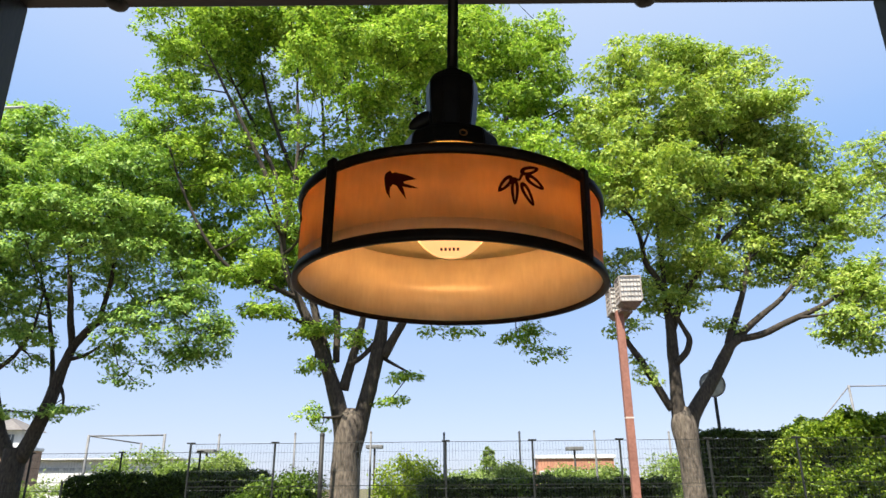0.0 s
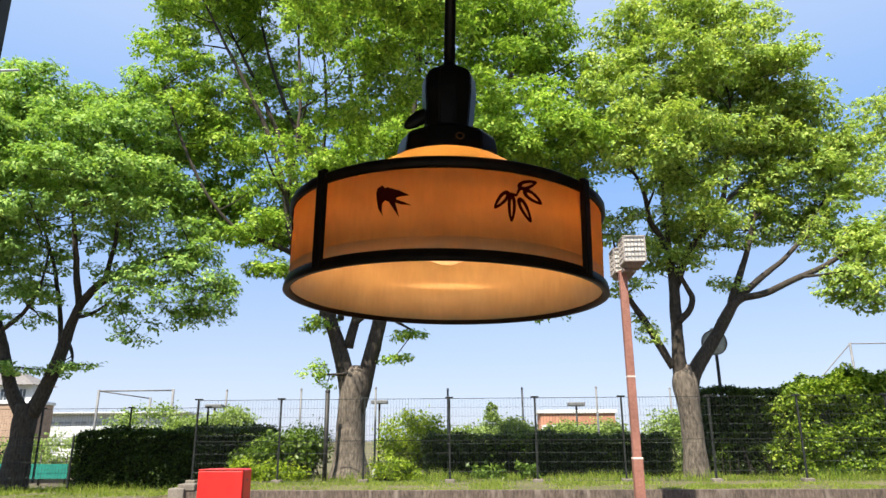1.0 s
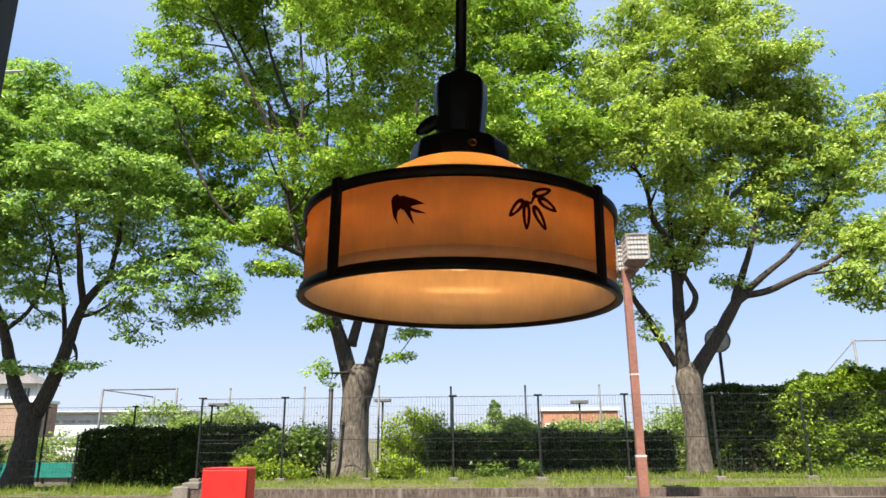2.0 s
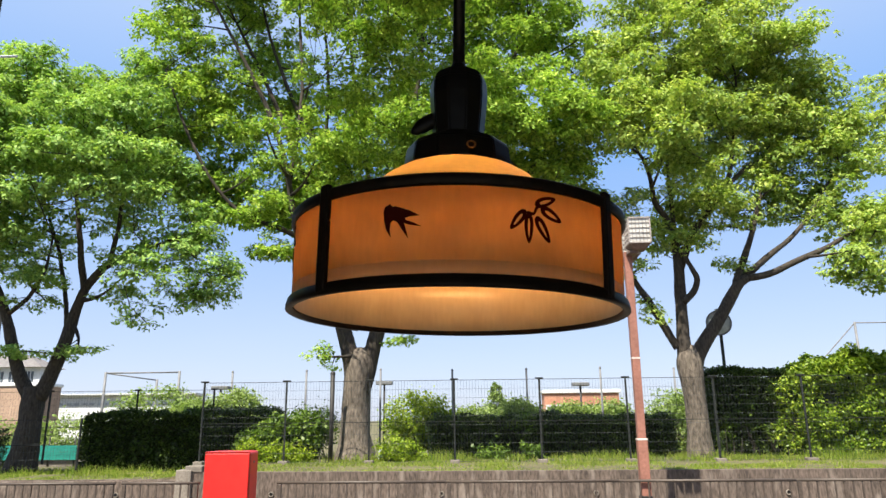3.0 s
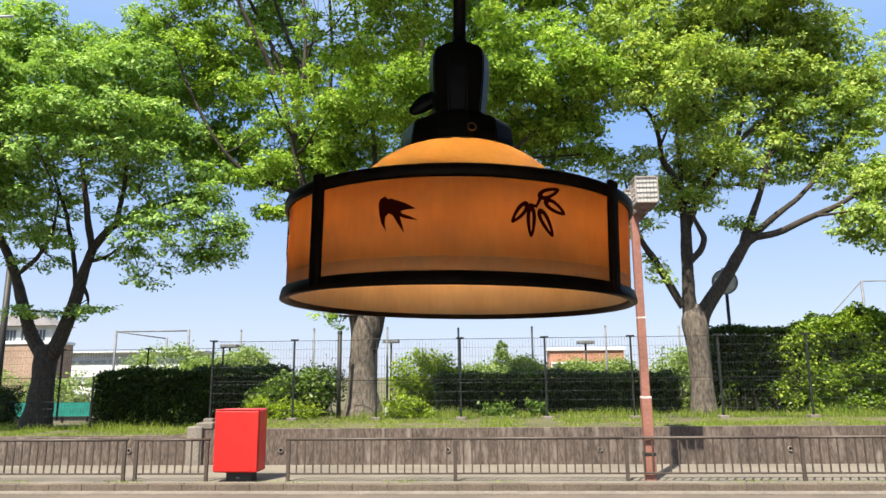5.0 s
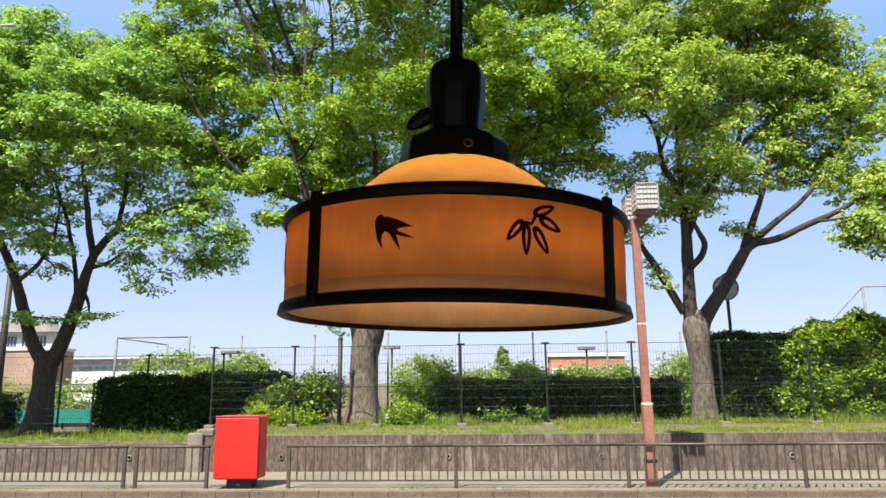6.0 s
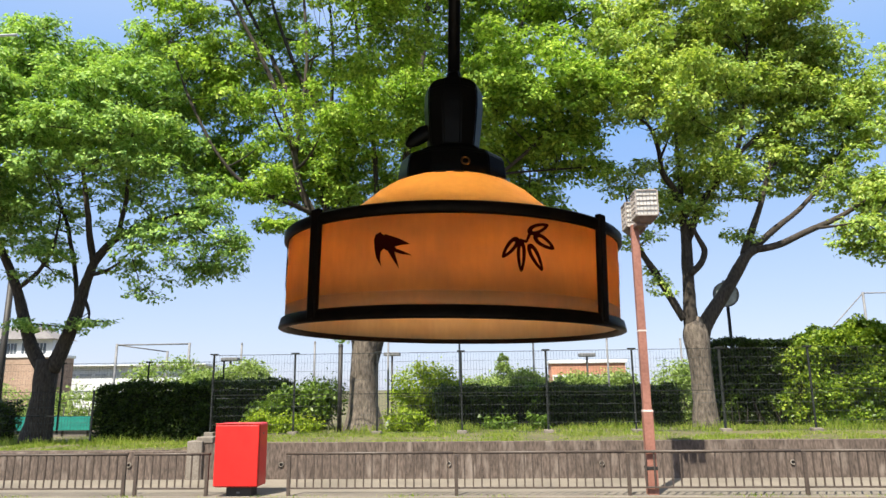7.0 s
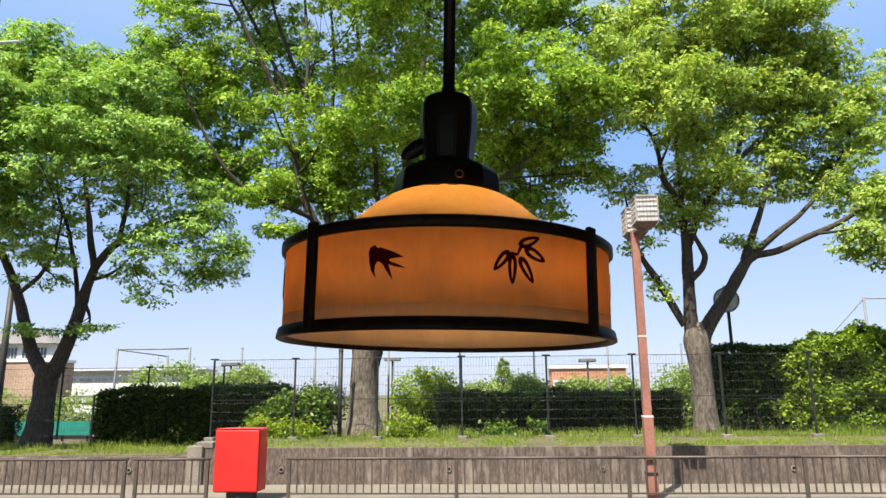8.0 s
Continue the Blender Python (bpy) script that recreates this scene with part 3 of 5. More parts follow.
pale.limb((7.51, 19.0, 5.39, 0.13), (7.89, 19.2, 6.15, 0.11), (8.34, 19.3, 7.16, 0.09), (8.85, 19.4, 8.71, 0.07), (9.27, 19.4, 10.46, 0.04))
pale.limb((7.76, 19.0, 5.54, 0.12), (8.55, 19.1, 6.19, 0.1), (9.13, 19.1, 6.59, 0.09), (9.8, 19.2, 7.26, 0.07), (10.16, 19.2, 7.75, 0.05), (10.98, 19.3, 8.96, 0.03))
pale.limb((7.75, 19.0, 5.51, 0.12), (8.37, 18.8, 5.57, 0.11), (9.11, 18.7, 5.93, 0.1), (9.95, 18.5, 6.26, 0.08), (10.8, 18.3, 6.81, 0.06), (11.7, 18.2, 7.39, 0.03))
pale.limb((7.6, 19.4, 8.23, 0.09), (8.44, 19.3, 9.03, 0.08), (9.21, 19.2, 9.15, 0.05), (9.74, 19.2, 9.65, 0.03))
pale.crown([(6.89, 19.0, 14.7, 0.81, 0.76), (5.42, 18.5, 13.67, 0.96, 0.72), (8.03, 19.3, 14.44, 0.9, 0.76), (9.01, 19.0, 14.41, 0.62, 0.68), (6.35, 18.0, 12.34, 1.33, 0.78), (8.43, 19.0, 12.87, 1.39, 0.82), (9.79, 19.0, 12.63, 0.95, 0.81), (4.38, 18.2, 12.32, 0.76, 0.59), (10.67, 19.5, 11.49, 0.78, 0.89), (4.61, 17.5, 10.89, 1.11, 0.64)])
pale.crown([(3.54, 17.0, 9.86, 0.74, 0.56), (4.53, 16.8, 9.89, 0.72, 0.56), (5.63, 16.6, 9.91, 0.85, 0.47), (6.74, 16.6, 9.56, 0.7, 0.44), (4.08, 17.0, 9.05, 0.73, 0.41), (5.32, 16.8, 8.77, 0.85, 0.4), (6.42, 16.8, 8.35, 0.67, 0.37), (6.09, 16.8, 7.75, 0.56, 0.33), (8.46, 19.5, 10.18, 0.82, 0.63), (9.44, 19.3, 10.95, 0.89, 0.81), (10.06, 19.2, 9.64, 0.95, 0.79), (9.43, 19.8, 8.84, 0.81, 0.53), (10.45, 19.3, 8.46, 0.79, 0.6), (11.43, 19.2, 9.17, 0.78, 0.78), (6.54, 19.0, 6.62, 0.54, 0.3), (5.51, 18.7, 6.48, 0.62, 0.32)], 0.7)
pale.crown([(8.02, 19.5, 7.22, 0.61, 0.68), (7.77, 19.5, 6.22, 0.47, 0.4), (4.43, 18.4, 7.64, 0.62, 0.36), (4.61, 18.7, 5.78, 0.34, 0.48), (4.94, 18.8, 4.53, 0.27, 0.38), (10.83, 19.0, 7.67, 0.77, 0.43), (11.06, 18.2, 6.93, 0.65, 0.53), (10.73, 18.0, 5.81, 0.57, 0.4), (10.71, 18.0, 5.13, 0.31, 0.33), (10.1, 18.4, 5.45, 0.36, 0.11), (9.72, 20.0, 7.68, 0.65, 0.35), (7.1, 19.0, 7.77, 0.78, 0.3)], 0.85)
pale.crown([(6.4, 20.6, 11.55, 1.38, 0.94), (8.31, 20.6, 12.02, 1.47, 0.95), (10.0, 20.4, 11.56, 1.26, 0.93), (7.02, 20.2, 9.96, 1.32, 0.55), (9.18, 20, 9.63, 0.95, 0.67), (11.11, 19.8, 10.26, 0.94, 0.93), (12.19, 19.6, 10.15, 0.84, 0.76), (13.11, 19.8, 11.18, 0.78, 0.69), (5.02, 19, 10.24, 0.68, 0.76), (6.9, 19.3, 8.31, 0.66, 0.32)], 0.8)
pale.crown([(10.6, 17.9, 5.7, 0.7, 0.5), (11.3, 18.1, 6.6, 0.8, 0.6)], 1.0)
pale.crown([(6.35, 19.5, 7.43, 0.8, 0.38), (5.11, 18.8, 7.09, 0.55, 0.4), (8.93, 19.6, 7.92, 0.61, 0.41), (10.05, 19.6, 7.89, 0.67, 0.41), (10.41, 19.2, 7.16, 0.59, 0.3), (8.48, 19.4, 8.29, 0.64, 0.38), (6.68, 19.6, 8.15, 0.81, 0.38)], 0.8)
pale.finish(LEAF_R, pads=14.0)
# this trunk takes the shaded bark tone as well
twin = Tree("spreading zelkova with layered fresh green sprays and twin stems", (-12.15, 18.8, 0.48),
            [(-12.2, 18.8, 0.2, 0.5), (-12.15, 18.8, 0.57, 0.42), (-12.13, 18.8, 1.15, 0.35), (-12.07, 18.8, 1.76, 0.3), (-12.06, 18.8, 2.38, 0.31), (-12.07, 18.8, 2.78, 0.27)], 37, SHADED_BARK)
twin.limb((-11.92, 18.8, 2.46, 0.25), (-11.62, 18.8, 3.17, 0.23), (-11.37, 18.8, 3.96, 0.21), (-11.2, 18.8, 4.78, 0.18), (-10.95, 18.8, 5.6, 0.15), (-10.38, 18.6, 6.13, 0.12), (-9.5, 18.3, 6.42, 0.09), (-8.42, 17.9, 6.58, 0.06), (-7.36, 17.6, 6.87, 0.03))
twin.limb((-12.15, 18.8, 2.46, 0.24), (-12.62, 18.8, 3.18, 0.21), (-12.91, 18.8, 3.98, 0.19), (-13.2, 18.8, 4.81, 0.16), (-13.5, 18.7, 5.54, 0.14), (-14.08, 18.6, 6.62, 0.11), (-14.86, 18.5, 8.51, 0.07), (-15.54, 18.5, 10.87, 0.03))
twin.limb((-10.98, 18.8, 5.52, 0.12), (-11.08, 18.6, 6.39, 0.11), (-11.13, 18.4, 7.35, 0.09), (-11.32, 18.2, 8.66, 0.06), (-11.65, 18.0, 10.51, 0.03))
twin.limb((-10.22, 18.6, 6.21, 0.09), (-10.06, 18.6, 7.22, 0.08), (-9.96, 18.5, 8.56, 0.06), (-9.97, 18.4, 10.28, 0.03))
twin.limb((-11.31, 18.8, 4.13, 0.09), (-11.84, 19.3, 5.54, 0.08), (-12.45, 19.6, 7.01, 0.07), (-13.3, 19.8, 8.73, 0.04))
twin.limb((-11.44, 18.8, 3.8, 0.05), (-10.65, 18.3, 3.81, 0.03), (-10.07, 18.0, 3.75, 0.02))
twin.limb((-13.2, 18.8, 4.81, 0.08), (-12.33, 18.4, 5.22, 0.07), (-11.66, 18.0, 5.94, 0.05), (-11.47, 17.8, 6.86, 0.03))
twin.limb((-12.85, 18.8, 3.74, 0.05), (-12.16, 18.4, 3.74, 0.03), (-11.39, 18.1, 3.64, 0.02))
twin.crown([(-13.6, 18.3, 12.19, 0.89, 0.66), (-12.16, 18.3, 11.95, 0.97, 0.56), (-11.02, 18.5, 11.73, 0.79, 0.47), (-10.35, 19.1, 12.59, 0.73, 0.58), (-9.36, 19.4, 12.14, 0.82, 0.68), (-11.83, 16.8, 10.13, 1.12, 0.5), (-10.21, 16.8, 9.91, 0.95, 0.5), (-9.33, 17.8, 10.34, 1.0, 0.62), (-8.68, 19.3, 10.83, 0.81, 0.76), (-11.8, 16.3, 8.77, 0.93, 0.45), (-10.34, 16.2, 8.61, 0.91, 0.41), (-9.08, 16.4, 8.49, 0.91, 0.41), (-8.45, 17.6, 8.86, 0.81, 0.47), (-8.01, 18.8, 9.14, 0.69, 0.63), (-14.59, 17.8, 10.52, 1.55, 1.63), (-14.2, 17.8, 7.58, 1.33, 1.36)])
twin.crown([(-11.44, 16.2, 7.56, 0.91, 0.34), (-10.08, 16.2, 7.6, 0.75, 0.31), (-8.99, 16.4, 7.49, 0.68, 0.31), (-8.33, 17.2, 7.58, 0.78, 0.32), (-7.33, 17.8, 7.58, 0.64, 0.41), (-12.03, 17.0, 6.66, 0.94, 0.31), (-12.51, 19.6, 7.64, 0.81, 0.33), (-8.21, 17.4, 6.84, 0.94, 0.32), (-6.96, 17.8, 6.76, 0.71, 0.32), (-12.17, 17.8, 5.91, 0.89, 0.26), (-12.52, 19.8, 6.53, 0.72, 0.32), (-8.09, 17.6, 6.1, 0.94, 0.28), (-6.75, 17.8, 6.04, 0.71, 0.29), (-8.13, 17.8, 5.43, 0.94, 0.22), (-7.03, 17.8, 5.34, 0.7, 0.25), (-6.42, 17.8, 5.64, 0.39, 0.32)], 0.55)
twin.crown([(-9.66, 18.0, 5.34, 0.56, 0.16), (-8.64, 17.8, 4.82, 0.47, 0.22), (-8.61, 17.8, 4.43, 0.34, 0.19), (-7.47, 17.8, 4.95, 0.55, 0.16), (-10.74, 18.2, 3.77, 0.51, 0.08), (-12.09, 18.3, 3.72, 0.65, 0.08), (-12.36, 18.2, 5.18, 0.58, 0.16), (-9.52, 18.2, 6.27, 0.65, 0.26)], 0.5)
twin.crown([(-13.76, 19.8, 9.49, 1.58, 1.05), (-11.54, 19.8, 9.43, 1.56, 1.05), (-9.49, 19.6, 8.93, 1.34, 1.02), (-11.16, 19.7, 7.91, 1.08, 0.44), (-7.63, 19.3, 8.24, 0.87, 0.9), (-13.18, 19.8, 11.01, 1.78, 0.98), (-10.26, 19.6, 10.63, 1.55, 0.96), (-7.74, 18.2, 6.48, 0.89, 0.39), (-13.63, 19.6, 7.94, 1.09, 0.48), (-14.64, 19.3, 11.98, 1.49, 0.98)], 0.52)
# lobes out of view, added to shade the stems, hedge and bank
twin.crown([(-13.6, 15.8, 7.4, 1.2, 0.8), (-14.3, 14.9, 9.2, 1.4, 1.0), (-13.3, 15.5, 9.6, 1.2, 0.9), (-15.4, 16.4, 7.6, 1.2, 1.0)], 0.9)
twin.finish(LEAF_L, pads=15.0)
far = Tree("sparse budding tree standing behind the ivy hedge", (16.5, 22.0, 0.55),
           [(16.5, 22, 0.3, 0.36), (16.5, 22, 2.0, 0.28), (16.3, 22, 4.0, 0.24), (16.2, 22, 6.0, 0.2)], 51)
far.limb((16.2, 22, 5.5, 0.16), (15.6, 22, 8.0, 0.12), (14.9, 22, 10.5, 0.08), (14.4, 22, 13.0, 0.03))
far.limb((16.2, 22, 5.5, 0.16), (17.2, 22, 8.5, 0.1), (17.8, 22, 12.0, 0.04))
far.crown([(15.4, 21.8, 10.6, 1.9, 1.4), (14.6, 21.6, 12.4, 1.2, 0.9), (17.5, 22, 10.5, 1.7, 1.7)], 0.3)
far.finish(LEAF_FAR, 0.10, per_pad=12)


# ---- hedges and shrubs ----
def hedge(label, x0, x1, y0, y1, z0, tops, leaf, seed, density=1500, size=0.075, bulge=0.17, category="hedge", name="hedge", core=True):
    """A clipped bank of leaves over a dark core; tops: heights along its length."""
    rng = np.random.default_rng(seed)
    root = thing(name, label, category, at=((x0 + x1) / 2, (y0 + y1) / 2, z0))
    off = np.array(root.location)
    top = lambda x: np.interp(x, np.linspace(x0, x1, len(tops)), tops)
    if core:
        # closed dark box that fills the space behind the leaf shell
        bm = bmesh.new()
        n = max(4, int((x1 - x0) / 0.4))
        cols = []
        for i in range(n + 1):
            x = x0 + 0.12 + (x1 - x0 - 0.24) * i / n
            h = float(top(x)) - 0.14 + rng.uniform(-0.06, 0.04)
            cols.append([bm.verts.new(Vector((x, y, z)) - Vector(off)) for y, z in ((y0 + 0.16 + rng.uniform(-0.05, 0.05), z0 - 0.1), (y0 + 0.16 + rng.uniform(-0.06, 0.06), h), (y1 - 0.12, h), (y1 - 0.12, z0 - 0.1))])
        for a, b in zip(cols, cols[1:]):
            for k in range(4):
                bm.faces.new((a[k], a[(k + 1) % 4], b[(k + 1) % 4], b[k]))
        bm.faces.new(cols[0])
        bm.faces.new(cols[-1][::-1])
        part("core", bm, HEDGE_CORE, root, "solid dark core inside the leaves")
    hgt = float(np.mean(tops)) - z0
    areas = np.array([(x1 - x0) * hgt, (x1 - x0) * (y1 - y0), (y1 - y0) * hgt, (y1 - y0) * hgt])
    n = int(areas.sum() * density)
    face = rng.choice(4, n, p=areas / areas.sum())
    x, y, w = rng.uniform(x0, x1, n), rng.uniform(y0, y1, n), rng.uniform(0, 1, n)
    x = np.where(face == 2, x0, np.where(face == 3, x1, x))
    h = top(x)
    z = np.where(face == 1, h, z0 + (h - z0) * w)
    y = np.where(face == 0, y0, y)
    p = np.stack([x, y, z], 1)
    lump = np.array([noise.noise(Vector(q) * 1.6 + Vector((seed, 0, 0))) + 0.6 * noise.noise(Vector(q) * 4.3) for q in p])
    out = np.stack([np.where(face == 2, -1.0, np.where(face == 3, 1.0, 0)), np.where(face == 0, -1.0, 0), np.where(face == 1, 1.0, 0)], 1)
    p += out * (bulge * lump)[:, None] + rng.normal(0, 0.045, p.shape)
    part("foliage", leaves("foliage", p - off, size, rng, 0.25, 0.62, 0.25), leaf, root)
    return root


def shrub(label, blobs, leaf, seed, z0, count=2600, size=0.09, name="shrub", category="shrub"):
    """A loose bush of leafy shoots filling (x, y, z, rx, ry, rz) mounds."""
    rng = np.random.default_rng(seed)
    root = thing(name, label, category, at=(blobs[0][0], blobs[0][1], z0))
    off = np.array(root.location)
    cs, bm = [], bmesh.new()
    for x, y, z, rx, ry, rz in blobs:
        k = max(12, count // 45)
        d = rng.normal(0, 1, (k, 3))
        d /= np.linalg.norm(d, axis=1)[:, None]
        c = np.array([x, y, z]) + d * np.array([rx, ry, rz]) * rng.uniform(0.35, 1.0, (k, 1)) ** 0.6
        c[:, 2] = np.maximum(c[:, 2], z0 + 0.05)
        for q in c[::3]:
            a = np.array([x + rng.normal(0, 0.15), y + rng.normal(0, 0.15), z0 - 0.05])
            tube(bm, jitter_path(a, q, rng, 4, -0.3) - off, [0.02, 0.015, 0.01, 0.004], 3, cap=False)
        per = count // k
        s = 0.22 * min(1.0, rx)
        cs.append((c[:, None, :] + rng.normal(0, 1, (k, per, 3)) * np.array([s, s, s * 0.75])).reshape(-1, 3))
    tagged(part("stem", bm, TWIG, root), kind="stuff")
    part("foliage", leaves("foliage", np.concatenate(cs) - off, size, rng, 0.35, 0.5, 0.3), leaf, root)
    return root


hedge("dark clipped evergreen hedge in the shade of the trees", -10.95, -5.5, 19.5, 20.6, 0.42, [1.94, 2.02, 1.97, 2.03, 2.06, 2.02], LEAF_HEDGE, 3)
hedge("long dark clipped evergreen hedge behind the mesh fence", -1.05, 5.75, 20.2, 21.2, 0.6, [1.78, 1.84, 1.79, 1.88, 1.80, 1.79, 1.76], LEAF_HEDGE, 4)
hedge("tall dark hedge beside the tree trunk", 6.75, 9.2, 19.8, 20.8, 0.65, [3.02, 3.08, 3.0, 3.05], LEAF_HEDGE, 5, 1500, 0.085, 0.14)
hedge("tall ivy-covered hedge in bright sun", 8.95, 15.5, 19.0, 20.6, 0.65, [3.0, 3.3, 3.3, 3.42, 3.4, 3.5, 3.6], LEAF_IVY, 6, 1600, 0.105, 0.30)
hedge("low dark hedge at the end of the bank", -17.5, -13.6, 19.4, 20.2, 0.5, [1.5, 1.6, 1.5], LEAF_HEDGE, 7, 1200)
shrub("leafy broad-leaved shrub behind the fence", [(-5.2, 19.0, 1.35, 0.65, 0.4, 0.55), (-4.4, 19.1, 1.5, 0.6, 0.4, 0.6), (-5.9, 19.2, 1.1, 0.4, 0.4, 0.4)], LEAF_SHRUB, 8, 0.75, 2600, 0.12)
shrub("dark-leaved shrub behind the fence", [(-4.3, 19.6, 1.7, 0.7, 0.4, 0.5)], LEAF_HEDGE, 18, 0.75, 3000, 0.08)
shrub("ivy spilling over the end of the tall hedge", [(8.8, 19.35, 2.4, 0.45, 0.25, 0.6), (8.6, 19.4, 1.3, 0.4, 0.25, 0.5)], LEAF_IVY, 15, 0.72, 1100, 0.11, "ivy", "climbing plant")
shrub("green sprigs growing out of the dark hedge", [(7.6, 19.7, 2.1, 0.3, 0.12, 0.4), (8.2, 19.7, 1.3, 0.3, 0.12, 0.3), (7.2, 19.7, 1.5, 0.3, 0.12, 0.4), (8.5, 19.7, 2.5, 0.3, 0.12, 0.3)], LEAF_SHRUB, 16, 0.72, 240, 0.09, "sprig", "shrub")
shrub("low lime-green shrub at the foot of the fence", [(-5.6, 18.2, 0.95, 0.45, 0.3, 0.3), (-4.7, 18.2, 0.9, 0.6, 0.3, 0.3)], LEAF_LIME, 9, 0.7, 1900, 0.09)
shrub("low lime-green shrub beside the trunk", [(-1.9, 18.3, 1.0, 0.5, 0.35, 0.38), (-1.45, 18.5, 0.9, 0.35, 0.3, 0.3)], LEAF_LIME, 10, 0.7, 1800, 0.09)
shrub("rounded green bush behind the fence", [(-2.45, 31.2, 1.75, 1.5, 0.9, 1.25), (-1.2, 31.6, 1.2, 1.0, 0.8, 0.9)], LEAF_LIME, 12, 0.05, 7500, 0.15)
shrub("tall weeds growing along the hedge foot", [(1.6, 18.6, 0.92, 0.3, 0.25, 0.25), (0.4, 18.9, 0.85, 0.7, 0.3, 0.12)], LEAF_SHRUB, 13, 0.72, 420, 0.12)
shrub("overgrown shoots on the dark hedge", [(1.5, 20.15, 1.65, 0.5, 0.15, 0.25)], LEAF_SHRUB, 14, 0.65, 420, 0.09)
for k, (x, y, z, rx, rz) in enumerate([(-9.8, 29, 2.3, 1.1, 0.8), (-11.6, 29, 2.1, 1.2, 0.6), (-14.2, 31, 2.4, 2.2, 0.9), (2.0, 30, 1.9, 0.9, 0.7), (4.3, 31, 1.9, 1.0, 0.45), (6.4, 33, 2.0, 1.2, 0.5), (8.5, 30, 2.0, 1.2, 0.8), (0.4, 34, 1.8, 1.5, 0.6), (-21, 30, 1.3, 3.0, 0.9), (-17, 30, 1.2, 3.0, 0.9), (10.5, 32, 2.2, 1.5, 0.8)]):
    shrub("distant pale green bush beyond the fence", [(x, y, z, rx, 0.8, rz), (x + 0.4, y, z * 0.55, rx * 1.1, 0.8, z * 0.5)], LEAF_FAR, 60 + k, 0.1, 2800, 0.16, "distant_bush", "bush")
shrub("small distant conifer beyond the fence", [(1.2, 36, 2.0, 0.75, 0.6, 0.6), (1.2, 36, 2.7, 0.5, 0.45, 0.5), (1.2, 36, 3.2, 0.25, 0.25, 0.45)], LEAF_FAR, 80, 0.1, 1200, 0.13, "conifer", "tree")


def grass(label, x0, x1, y0, y1, n, tall, seed, z=None):
    rng = np.random.default_rng(seed)
    x, y = rng.uniform(x0, x1, n), rng.uniform(y0, y1, n)
    patch = np.array([noise.noise(Vector((a * 0.9, b * 0.9, seed))) for a, b in zip(x, y)])
    keep = patch + rng.uniform(-0.4, 0.5, n) > -0.12
    x, y, patch = x[keep], y[keep], patch[keep]
    n = len(x)
    g = ground_height(x, y) if z is None else np.full(n, z)
    h = tall * rng.uniform(0.35, 1.1, n) * (0.75 + 0.8 * np.clip(patch, -0.4, 0.6))
    a = rng.uniform(0, math.tau, n)
    w = np.stack([np.cos(a), np.sin(a), np.zeros(n)], 1) * rng.uniform(0.006, 0.014, n)[:, None]
    p = np.stack([x, y, g - 0.02], 1)
    tip = p + np.stack([rng.normal(0, 0.35, n) * h, rng.normal(0, 0.35, n) * h, h], 1)
    v = np.stack([p - w, p + w, tip], 1).reshape(-1, 3)
    tagged(part("grass", raw_mesh("grass", v, np.arange(3 * n).reshape(-1, 3)), GRASS), label, "grass", kind="stuff")


grass("rough spring grass on top of the bank", -16, 15, 15.1, 19.2, 90000, 0.10, 1)
grass("tall unmown grass along the hedge foot", -16, 15, 17.7, 19.6, 15000, 0.27, 2)
grass("grass tufts along the kerb under the railing", -9, 12, 12.36, 12.62, 2600, 0.07, 3, 0.0)


# ---- fences, railing, street furniture ----
def bars(bm, segments, r):
    """Thin square wires between pairs of points, joined into one mesh."""
    for a, b in segments:
        a, b = Vector(a), Vector(b)
        d = (b - a).normalized()
        s = d.cross(Vector((0, 1, 0)))
        s = (s if s.length > 0.1 else d.cross(Vector((1, 0, 0)))).normalized() * r
        u = d.cross(s).normalized() * r
        p = [bm.verts.new(a + s), bm.verts.new(a + u), bm.verts.new(a - s), bm.verts.new(a - u)]
        q = [bm.verts.new(b + s), bm.verts.new(b + u), bm.verts.new(b - s), bm.verts.new(b - u)]
        for k in range(4):
            bm.faces.new((p[k], p[(k + 1) % 4], q[(k + 1) % 4], q[k]))


